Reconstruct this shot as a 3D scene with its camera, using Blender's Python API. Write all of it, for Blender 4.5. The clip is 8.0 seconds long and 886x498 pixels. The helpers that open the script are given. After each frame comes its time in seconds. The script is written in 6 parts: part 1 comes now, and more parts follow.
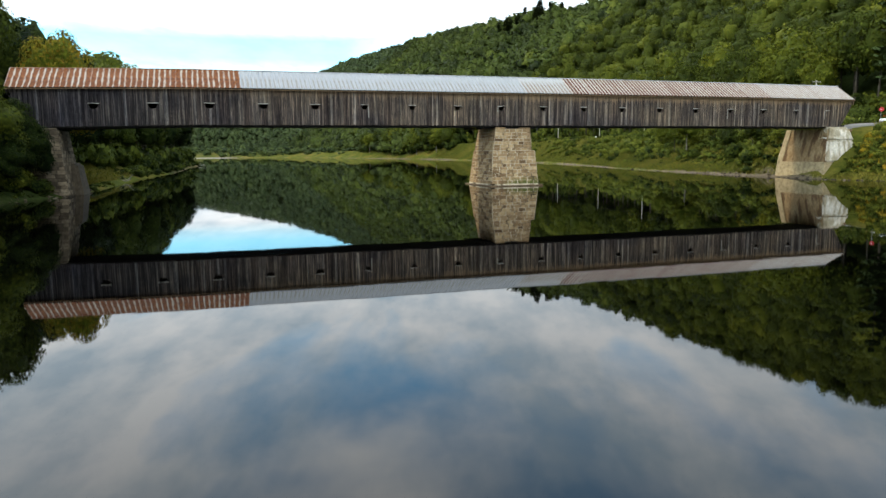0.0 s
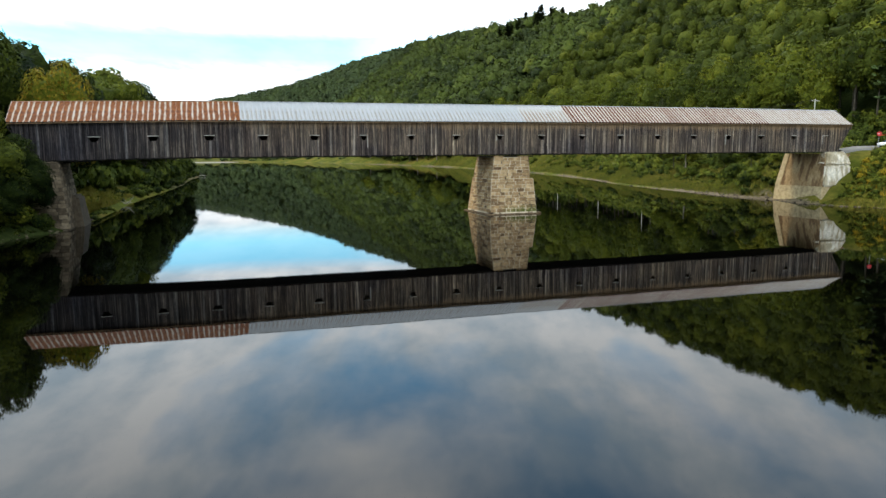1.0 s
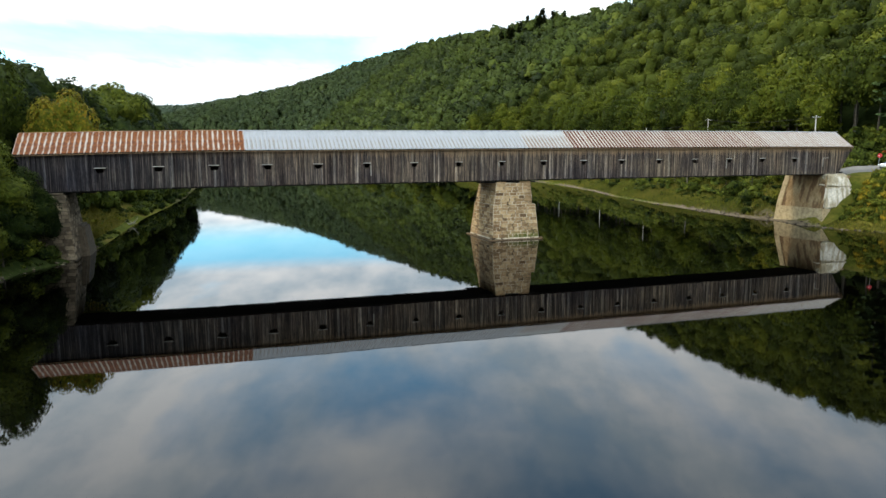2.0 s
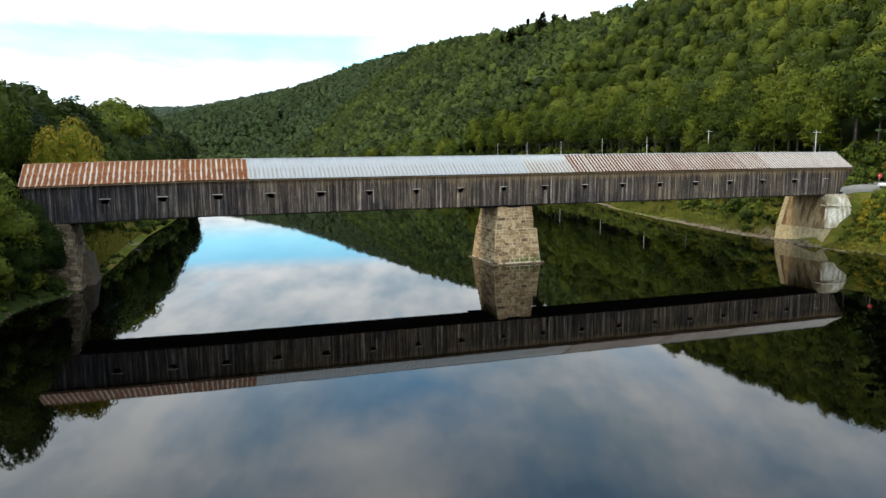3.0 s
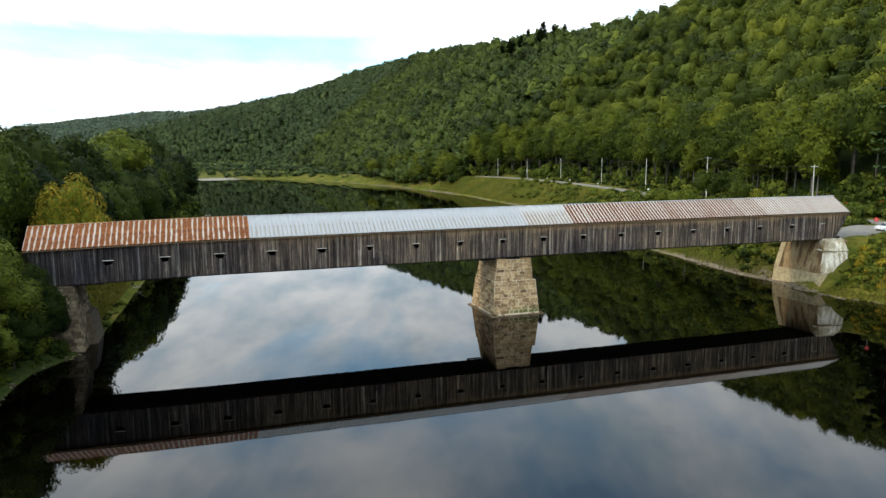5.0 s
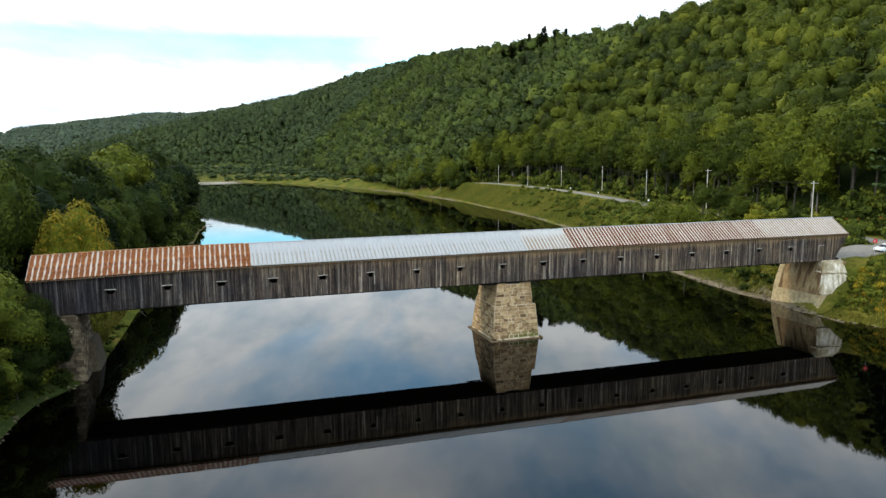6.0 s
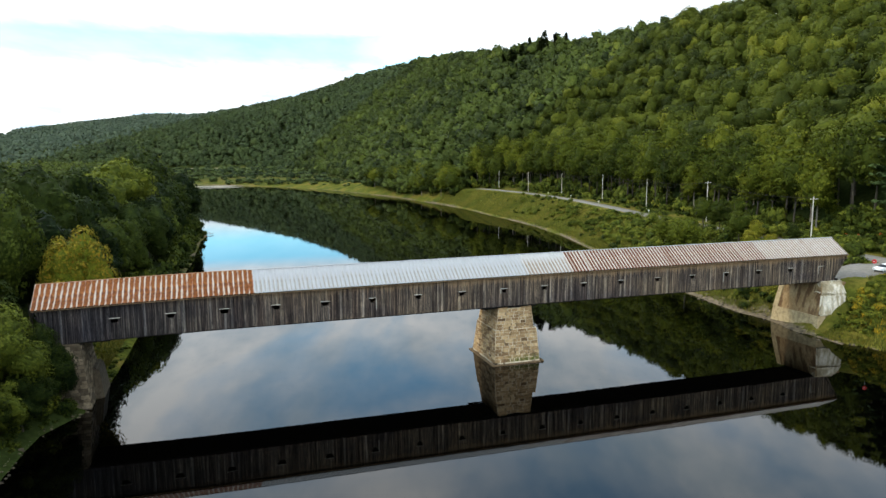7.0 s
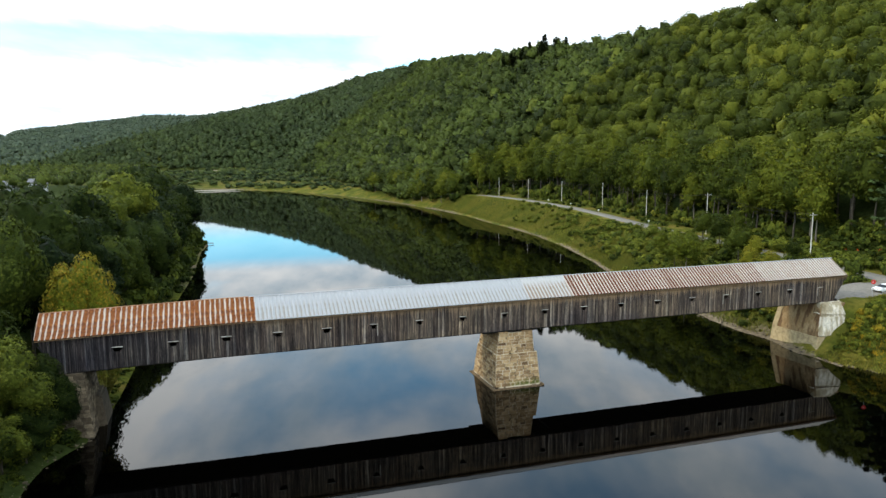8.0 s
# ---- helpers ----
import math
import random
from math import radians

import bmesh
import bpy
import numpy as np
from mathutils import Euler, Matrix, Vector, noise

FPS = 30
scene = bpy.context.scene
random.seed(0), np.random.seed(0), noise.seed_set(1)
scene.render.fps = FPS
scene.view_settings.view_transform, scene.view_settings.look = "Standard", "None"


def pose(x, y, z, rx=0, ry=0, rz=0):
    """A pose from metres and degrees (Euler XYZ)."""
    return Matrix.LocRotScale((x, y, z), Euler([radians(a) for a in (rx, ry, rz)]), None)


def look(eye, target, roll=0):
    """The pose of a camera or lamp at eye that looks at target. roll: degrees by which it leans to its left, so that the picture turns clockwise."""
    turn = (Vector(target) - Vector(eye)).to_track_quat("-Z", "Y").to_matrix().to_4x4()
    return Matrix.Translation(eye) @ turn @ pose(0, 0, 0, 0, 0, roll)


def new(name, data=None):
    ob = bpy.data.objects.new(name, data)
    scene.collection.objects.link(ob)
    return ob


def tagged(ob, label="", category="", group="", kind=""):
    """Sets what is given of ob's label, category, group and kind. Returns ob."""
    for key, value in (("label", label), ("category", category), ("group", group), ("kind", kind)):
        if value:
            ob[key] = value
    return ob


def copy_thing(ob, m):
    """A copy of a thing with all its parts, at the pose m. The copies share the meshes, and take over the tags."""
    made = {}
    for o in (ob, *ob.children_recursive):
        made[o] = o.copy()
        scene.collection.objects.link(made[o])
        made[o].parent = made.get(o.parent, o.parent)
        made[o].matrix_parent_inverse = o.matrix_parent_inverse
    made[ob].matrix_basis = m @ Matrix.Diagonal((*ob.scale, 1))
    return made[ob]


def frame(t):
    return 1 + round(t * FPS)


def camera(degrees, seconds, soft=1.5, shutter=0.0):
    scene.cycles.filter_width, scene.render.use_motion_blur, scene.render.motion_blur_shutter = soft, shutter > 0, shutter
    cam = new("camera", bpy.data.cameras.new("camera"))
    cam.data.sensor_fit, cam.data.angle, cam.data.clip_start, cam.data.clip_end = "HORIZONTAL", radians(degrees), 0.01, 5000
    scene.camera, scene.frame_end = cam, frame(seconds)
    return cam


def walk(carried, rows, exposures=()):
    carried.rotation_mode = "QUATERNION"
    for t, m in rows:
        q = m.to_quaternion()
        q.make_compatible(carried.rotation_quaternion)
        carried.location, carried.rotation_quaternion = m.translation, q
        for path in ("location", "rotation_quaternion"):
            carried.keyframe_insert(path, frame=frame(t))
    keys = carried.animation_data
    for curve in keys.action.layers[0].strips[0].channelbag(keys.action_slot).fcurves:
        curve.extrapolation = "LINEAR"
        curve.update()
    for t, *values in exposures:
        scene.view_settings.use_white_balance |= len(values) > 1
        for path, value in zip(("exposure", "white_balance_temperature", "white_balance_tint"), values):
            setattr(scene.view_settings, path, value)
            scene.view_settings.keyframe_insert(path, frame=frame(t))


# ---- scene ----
cam = camera(63.61, 8.0)
ROWS = [
    (0.0, -43.964, -103.635, 5.588, -18.310, -7.857, 0.423),
    (0.5, -43.713, -103.670, 7.769, -18.287, -7.898, 0.418),
    (1.0, -43.596, -103.722, 9.969, -18.242, -7.855, 0.324),
    (1.5, -43.670, -103.806, 12.131, -18.172, -7.899, 0.264),
    (3.0, -44.047, -103.855, 18.322, -18.081, -8.037, 0.420),
    (3.5, -44.051, -103.771, 20.366, -18.095, -8.006, 0.459),
    (4.0, -43.986, -103.720, 22.378, -18.095, -7.979, 0.468),
    (4.5, -43.896, -103.741, 24.376, -18.077, -7.939, 0.450),
    (6.0, -43.750, -103.874, 30.463, -17.981, -7.961, 0.338),
    (6.5, -43.825, -103.902, 32.461, -17.965, -7.971, 0.331),
    (7.0, -43.943, -103.921, 34.514, -17.963, -8.002, 0.327),
    (7.5, -44.026, -103.864, 36.544, -17.966, -8.023, 0.329),
    (8.0, -44.072, -103.821, 38.583, -17.978, -8.026, 0.327),
]


def aim(x, y, z, yaw, pitch, lean):
    """A camera pose: yaw to the left, pitch up, lean to its right, in degrees."""
    return pose(x, y, z, 0, 0, yaw) @ pose(0, 0, 0, 90 + pitch) @ pose(0, 0, 0, 0, 0, -lean)


walk(cam, [(t, aim(*row)) for t, *row in ROWS])

# ---- light: a bright evening sky with broken cloud ----
SUN_ELEVATION, SUN_AZIMUTH = 42.0, 286.0  # degrees; azimuth clockwise from +y
world = bpy.data.worlds.new("sky")
scene.world = world
world.use_nodes = True
wn, wl = world.node_tree.nodes, world.node_tree.links
wn.clear()
sky = wn.new("ShaderNodeTexSky")
sky.sky_type, sky.sun_disc = "NISHITA", False
sky.sun_elevation, sky.sun_rotation = radians(SUN_ELEVATION), radians(SUN_AZIMUTH)
sky.air_density, sky.dust_density, sky.ozone_density = 1.0, 0.6, 1.5
sky_gain = wn.new("ShaderNodeVectorMath")
sky_gain.operation = "MULTIPLY"
sky_gain.inputs[1].default_value = (1.25, 2.55, 2.8)
wl.new(sky.outputs[0], sky_gain.inputs[0])
way = wn.new("ShaderNodeTexCoord")
split = wn.new("ShaderNodeSeparateXYZ")
wl.new(way.outputs["Generated"], split.inputs[0])
# the cloud sheet is flat and high: project the view direction on it
lift = wn.new("ShaderNodeMath")
lift.operation = "ADD"
lift.inputs[1].default_value = 0.09
flat = wn.new("ShaderNodeMath")
flat.operation = "ABSOLUTE"
wl.new(split.outputs["Z"], flat.inputs[0])
wl.new(flat.outputs[0], lift.inputs[0])
px, py = wn.new("ShaderNodeMath"), wn.new("ShaderNodeMath")
for node, axis in ((px, "X"), (py, "Y")):
    node.operation = "DIVIDE"
    wl.new(split.outputs[axis], node.inputs[0])
    wl.new(lift.outputs[0], node.inputs[1])
sheet = wn.new("ShaderNodeCombineXYZ")
wl.new(px.outputs[0], sheet.inputs["X"])
wl.new(py.outputs[0], sheet.inputs["Y"])
clouds = wn.new("ShaderNodeTexNoise")
clouds.inputs["Scale"].default_value = 1.25
clouds.inputs["Detail"].default_value = 5.0
clouds.inputs["Roughness"].default_value = 0.52
clouds.inputs["Distortion"].default_value = 0.25
shift = wn.new("ShaderNodeMapping")
# the streaks of cloud run up the valley
along = wn.new("ShaderNodeMapping")
along.inputs["Rotation"].default_value = (0, 0, radians(20))
wl.new(sheet.outputs[0], along.inputs[0])
shift.inputs["Location"].default_value = (4.1, 2.3, 0.0)
shift.inputs["Scale"].default_value = (1.25, 0.62, 1.0)
wl.new(along.outputs[0], shift.inputs[0])
wl.new(shift.outputs[0], clouds.inputs["Vector"])
cover = wn.new("ShaderNodeValToRGB")
cover.color_ramp.elements[0].position, cover.color_ramp.elements[0].color = 0.30, (0, 0, 0, 1)
cover.color_ramp.elements[1].position, cover.color_ramp.elements[1].color = 0.56, (1, 1, 1, 1)
# seen low, the gaps between the clouds close up
low = wn.new("ShaderNodeMath")
low.operation, low.use_clamp = "SUBTRACT", True
low.inputs[0].default_value = 0.30
wl.new(split.outputs["Z"], low.inputs[1])
closing = wn.new("ShaderNodeMath")
closing.operation = "MULTIPLY_ADD"
closing.inputs[1].default_value = 1.6
wl.new(low.outputs[0], closing.inputs[0])
wl.new(clouds.outputs[0], closing.inputs[2])
wl.new(closing.outputs[0], cover.inputs[0])
# a clear strip lies low under the edge of the cloud deck
strip = wn.new("ShaderNodeValToRGB")
for k, (at, v) in zip((strip.color_ramp.elements[0], strip.color_ramp.elements[1], strip.color_ramp.elements.new(0.12), strip.color_ramp.elements.new(0.15), strip.color_ramp.elements.new(0.20)),
                      ((0.095, 1.0), (1.0, 1.0), (0.12, 0.15), (0.145, 0.15), (0.162, 1.0))):
    k.position, k.color = at, (v, v, v, 1)
wl.new(split.outputs["Z"], strip.inputs[0])
# the strip ends where the hill's ridge rises
across = wn.new("ShaderNodeVectorMath")
across.operation = "DOT_PRODUCT"
across.inputs[1].default_value = (4.3, -1.4, 0.0)
wl.new(way.outputs["Generated"], across.inputs[0])
ends = wn.new("ShaderNodeMath")
ends.operation, ends.use_clamp = "ADD", True
ends.inputs[1].default_value = 0.75
wl.new(across.outputs["Value"], ends.inputs[0])
kept = wn.new("ShaderNodeMath")
kept.operation = "MAXIMUM"
wl.new(strip.outputs[0], kept.inputs[0])
wl.new(ends.outputs[0], kept.inputs[1])
cloudy = wn.new("ShaderNodeMath")
cloudy.operation = "MULTIPLY"
wl.new(cover.outputs[0], cloudy.inputs[0])
wl.new(kept.outputs[0], cloudy.inputs[1])
mix = wn.new("ShaderNodeMix")
mix.data_type = "RGBA"
wl.new(cloudy.outputs[0], mix.inputs[0])
wl.new(sky_gain.outputs[0], mix.inputs[6])
billow = wn.new("ShaderNodeTexNoise")
billow.inputs["Scale"].default_value, billow.inputs["Detail"].default_value = 1.9, 7.0
billow.inputs["Roughness"].default_value = 0.58
wl.new(shift.outputs[0], billow.inputs["Vector"])
tone = wn.new("ShaderNodeValToRGB")
tone.color_ramp.elements[0].position, tone.color_ramp.elements[0].color = 0.38, (0.53, 0.66, 0.76, 1)
tone.color_ramp.elements[1].position, tone.color_ramp.elements[1].color = 0.60, (0.965, 1.0, 1.01, 1)
wl.new(billow.outputs[0], tone.inputs[0])
glow = wn.new("ShaderNodeVectorMath")
glow.operation = "SCALE"
wl.new(tone.outputs[0], glow.inputs[0])
# an overcast deck is about three times as bright overhead as at the horizon
height = wn.new("ShaderNodeMath")
height.operation, height.use_clamp = "MULTIPLY_ADD", False
wl.new(split.outputs["Z"], height.inputs[0])
height.inputs[1].default_value, height.inputs[2].default_value = 17.0, 10.8
# and it is brighter towards the sun's side
sunward = wn.new("ShaderNodeMath")
sunward.operation = "MULTIPLY_ADD"
sunward.inputs[1].default_value = -3.0
wl.new(split.outputs["X"], sunward.inputs[0])
wl.new(height.outputs[0], sunward.inputs[2])
wl.new(sunward.outputs[0], glow.inputs["Scale"])
wl.new(glow.outputs[0], mix.inputs[7])
back = wn.new("ShaderNodeBackground")
back.inputs[1].default_value = 0.15
wl.new(mix.outputs[2], back.inputs[0])
wl.new(back.outputs[0], wn.new("ShaderNodeOutputWorld").inputs[0])

sun = new("sun", bpy.data.lights.new("sun", "SUN"))
sun.data.energy, sun.data.angle, sun.data.color = 2.25, radians(10), (1.0, 0.87, 0.66)
az, el = radians(SUN_AZIMUTH), radians(SUN_ELEVATION)
sun.matrix_world = look((0, 0, 80), (-math.sin(az) * 50, -math.cos(az) * 50, 80 - 50 * math.tan(el)))
scene.view_settings.exposure = 0.0


# ---- materials ----
def material(name, rough=0.8, metal=0.0):
    m = bpy.data.materials.new(name)
    m.use_nodes = True
    b = m.node_tree.nodes["Principled BSDF"]
    b.inputs["Roughness"].default_value, b.inputs["Metallic"].default_value = rough, metal
    b.inputs["Specular IOR Level"].default_value = 0.1
    return m, m.node_tree.nodes, m.node_tree.links, b


def noise_node(n, l, scale, detail=4.0, stretch=(1, 1, 1), rough=0.55, coord="Object"):
    c, mp, t = n.new("ShaderNodeTexCoord"), n.new("ShaderNodeMapping"), n.new("ShaderNodeTexNoise")
    mp.inputs["Scale"].default_value = stretch
    t.inputs["Scale"].default_value, t.inputs["Detail"].default_value, t.inputs["Roughness"].default_value = scale, detail, rough
    l.new(c.outputs[coord], mp.inputs[0])
    l.new(mp.outputs[0], t.inputs["Vector"])
    return t.outputs[0]


def ramp_node(n, l, value, stops):
    r = n.new("ShaderNodeValToRGB")
    e = r.color_ramp.elements
    while len(e) < len(stops):
        e.new(0.5)
    for k, (p, c) in zip(e, stops):
        k.position, k.color = p, (*c, 1)
    l.new(value, r.inputs[0])
    return r.outputs[0]


def mix_node(n, l, fac, a, b, blend="MIX"):
    m = n.new("ShaderNodeMix")
    m.data_type, m.blend_type = "RGBA", blend
    for socket, v in ((m.inputs[0], fac), (m.inputs[6], a), (m.inputs[7], b)):
        if isinstance(v, (int, float)):
            socket.default_value = v
        elif isinstance(v, tuple):
            socket.default_value = (*v, 1)
        else:
            l.new(v, socket)
    return m.outputs[2]


def maths(n, l, op, a, b=0.0, clamp=False):
    m = n.new("ShaderNodeMath")
    m.operation, m.use_clamp = op, clamp
    for socket, v in zip(m.inputs, (a, b)):
        if isinstance(v, (int, float)):
            socket.default_value = v
        else:
            l.new(v, socket)
    return m.outputs[0]


def bump(n, l, b, height, strength=0.4, distance=0.03):
    k = n.new("ShaderNodeBump")
    k.inputs["Strength"].default_value, k.inputs["Distance"].default_value = strength, distance
    l.new(height, k.inputs["Height"])
    l.new(k.outputs[0], b.inputs["Normal"])


def siding_material(name, per_object):
    """Weathered vertical boards: grey, each of its own tone, with pale and dark streaks and rusty drips under the eave."""
    m, n, l, b = material(name, 0.9)
    if per_object:
        rnd = n.new("ShaderNodeObjectInfo").outputs["Random"]
    else:
        rnd = n.new("ShaderNodeNewGeometry").outputs["Random Per Island"]
    tone = ramp_node(n, l, rnd, [(0.0, (0.050, 0.038, 0.031)), (0.35, (0.076, 0.060, 0.048)), (0.7, (0.100, 0.081, 0.064)), (0.9, (0.135, 0.112, 0.088)), (1.0, (0.23, 0.198, 0.158))])
    g = n.new("ShaderNodeNewGeometry").outputs["Position"]
    sp = n.new("ShaderNodeSeparateXYZ")
    l.new(g, sp.inputs[0])
    mp, t = n.new("ShaderNodeMapping"), n.new("ShaderNodeTexNoise")
    mp.inputs["Scale"].default_value = (7.5, 7.5, 0.26)
    t.inputs["Scale"].default_value, t.inputs["Detail"].default_value = 1.0, 5.0
    l.new(g, mp.inputs[0])
    l.new(mp.outputs[0], t.inputs["Vector"])
    streak = ramp_node(n, l, t.outputs[0], [(0.32, (0.40, 0.40, 0.44)), (0.5, (1.0, 1.0, 1.0)), (0.66, (2.5, 2.36, 2.15))])
    col = mix_node(n, l, 1.0, tone, streak, "MULTIPLY")
    mp2, t2 = n.new("ShaderNodeMapping"), n.new("ShaderNodeTexNoise")
    mp2.inputs["Scale"].default_value = (0.11, 0.11, 0.16)
    t2.inputs["Scale"].default_value, t2.inputs["Detail"].default_value = 1.0, 3.0
    l.new(g, mp2.inputs[0])
    l.new(mp2.outputs[0], t2.inputs["Vector"])
    broad = ramp_node(n, l, t2.outputs[0], [(0.35, (0.62, 0.63, 0.72)), (0.65, (1.3, 1.24, 1.10))])
    col = mix_node(n, l, 1.0, col, broad, "MULTIPLY")
    mp3, t3 = n.new("ShaderNodeMapping"), n.new("ShaderNodeTexNoise")
    mp3.inputs["Scale"].default_value = (14.0, 14.0, 1.7)
    t3.inputs["Scale"].default_value, t3.inputs["Detail"].default_value, t3.inputs["Roughness"].default_value = 1.0, 6.0, 0.7
    l.new(g, mp3.inputs[0])
    l.new(mp3.outputs[0], t3.inputs["Vector"])
    col = mix_node(n, l, 1.0, col, ramp_node(n, l, t3.outputs[0], [(0.36, (0.55, 0.55, 0.57)), (0.5, (1.0, 1.0, 1.0)), (0.64, (1.55, 1.5, 1.42))]), "MULTIPLY")
    # the boards get darker and colder towards the wooded end
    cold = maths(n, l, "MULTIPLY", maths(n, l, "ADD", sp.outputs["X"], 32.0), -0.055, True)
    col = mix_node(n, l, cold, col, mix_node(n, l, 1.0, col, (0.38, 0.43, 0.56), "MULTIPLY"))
    # tan wash of rust and pitch that runs down from the eave
    drip = maths(n, l, "ADD", maths(n, l, "MULTIPLY", t.outputs[0], 3.2), maths(n, l, "MULTIPLY", maths(n, l, "SUBTRACT", sp.outputs["Z"], 13.6), 1.15))
    drip = maths(n, l, "ADD", drip, maths(n, l, "MULTIPLY", t2.outputs[0], 1.2))
    drip = maths(n, l, "SUBTRACT", drip, 1.55, True)
    drip = maths(n, l, "MULTIPLY", drip, maths(n, l, "MULTIPLY", t3.outputs[0], 1.6, True))
    drip = maths(n, l, "MULTIPLY", drip, maths(n, l, "ADD", maths(n, l, "MULTIPLY", sp.outputs["X"], 0.014), 0.80, True))
    col = mix_node(n, l, maths(n, l, "MULTIPLY", drip, 0.95), col, (0.36, 0.232, 0.125))
    l.new(col, b.inputs["Base Color"])
    bump(n, l, b, t.outputs[0], 0.5, 0.02)
    return m


def plain_wood(name, low, high, scale=3.0):
    m, n, l, b = material(name, 0.85)
    t = noise_node(n, l, scale, 5, (1, 1, 0.2))
    l.new(ramp_node(n, l, t, [(0.3, low), (0.7, high)]), b.inputs["Base Color"])
    bump(n, l, b, t, 0.4, 0.02)
    return m


def roof_material(name, rust, pale, blotch=1.9, clean=9.0, stain=((0.08, 0.020, 0.006), (0.17, 0.044, 0.009), (0.26, 0.09, 0.022))):
    """Galvanised sheet: rust (0 to 1) sets how far it has rusted between the ribs."""
    m, n, l, b = material(name, 0.55, 0.0)
    g = n.new("ShaderNodeNewGeometry").outputs["Position"]
    mp, t = n.new("ShaderNodeMapping"), n.new("ShaderNodeTexNoise")
    mp.inputs["Scale"].default_value = (3.2, 0.8, 0.35)
    t.inputs["Scale"].default_value, t.inputs["Detail"].default_value = 1.0, 5.0
    l.new(g, mp.inputs[0])
    l.new(mp.outputs[0], t.inputs["Vector"])
    # the ribs stay bright, the pans rust: rib stands at the sheet's edge
    c = n.new("ShaderNodeTexCoord")
    sp = n.new("ShaderNodeSeparateXYZ")
    l.new(c.outputs["Object"], sp.inputs[0])
    inside = maths(n, l, "SUBTRACT", 1.0, maths(n, l, "MULTIPLY", maths(n, l, "ABSOLUTE", maths(n, l, "SUBTRACT", sp.outputs["X"], 0.36)), 3.6), True)
    rnd = n.new("ShaderNodeObjectInfo").outputs["Random"]
    level = maths(n, l, "ADD", maths(n, l, "ADD", maths(n, l, "MULTIPLY", t.outputs[0], blotch), 0.95 - 0.5 * blotch), maths(n, l, "MULTIPLY", rnd, 0.25))
    level = maths(n, l, "ADD", level, maths(n, l, "MULTIPLY", inside, 1.0))
    fac = maths(n, l, "MULTIPLY", maths(n, l, "SUBTRACT", level, 2.10 - rust * 0.92), 2.6, True)
    # towards the ridge the sheets have washed clean
    washed = maths(n, l, "MULTIPLY", maths(n, l, "SUBTRACT", maths(n, l, "ADD", clean, maths(n, l, "MULTIPLY", t.outputs[0], 1.6)), maths(n, l, "ADD", sp.outputs["Y"], 0.8)), 0.9, True)
    fac = maths(n, l, "MULTIPLY", fac, washed)
    metal_tone = mix_node(n, l, t.outputs[0], tuple(0.72 * v for v in pale), pale)
    fine = noise_node(n, l, 2.2, 5)
    rust_tone = ramp_node(n, l, fine, list(zip((0.3, 0.55, 0.75), stain)))
    l.new(mix_node(n, l, maths(n, l, "MULTIPLY", fac, min(1.0, 0.35 + 0.65 * rust)), metal_tone, rust_tone), b.inputs["Base Color"])
    bump(n, l, b, fine, 0.15, 0.01)
    return m


def stone_material(name, stops, per_object=True, moss=False):
    m, n, l, b = material(name, 0.9)
    if per_object:
        rnd = n.new("ShaderNodeObjectInfo").outputs["Random"]
    else:
        rnd = n.new("ShaderNodeNewGeometry").outputs["Random Per Island"]
    tone = ramp_node(n, l, rnd, stops)
    g = n.new("ShaderNodeNewGeometry").outputs["Position"]
    t = n.new("ShaderNodeTexNoise")
    t.inputs["Scale"].default_value, t.inputs["Detail"].default_value, t.inputs["Roughness"].default_value = 1.6, 7.0, 0.62
    l.new(g, t.inputs["Vector"])
    col = mix_node(n, l, 1.0, tone, ramp_node(n, l, t.outputs[0], [(0.3, (0.58, 0.56, 0.52)), (0.7, (1.32, 1.29, 1.22))]), "MULTIPLY")
    if moss:
        sp = n.new("ShaderNodeSeparateXYZ")
        l.new(g, sp.inputs[0])
        wet = maths(n, l, "SUBTRACT", 1.35, maths(n, l, "ADD", maths(n, l, "MULTIPLY", sp.outputs["Z"], 0.62), maths(n, l, "MULTIPLY", t.outputs[0], 0.9)), True)
        side = maths(n, l, "MULTIPLY", maths(n, l, "ADD", sp.outputs["X"], 0.3), 0.45, True)
        col = mix_node(n, l, maths(n, l, "MULTIPLY", maths(n, l, "MULTIPLY", wet, side), 1.9, True), col, (0.10, 0.105, 0.026))
    l.new(col, b.inputs["Base Color"])
    bump(n, l, b, t.outputs[0], 0.6, 0.06)
    return m


def joint_material():
    """Old pale pointing that has fallen out in patches, so that the joints gape dark there."""
    m, n, l, b = material("pier_mortar", 0.95)
    patch = noise_node(n, l, 0.75, 5, rough=0.65)
    l.new(ramp_node(n, l, patch, [(0.40, (0.035, 0.024, 0.014)), (0.47, (0.46, 0.37, 0.25)), (0.7, (0.66, 0.56, 0.41))]), b.inputs["Base Color"])
    bump(n, l, b, patch, 0.5, 0.05)
    return m


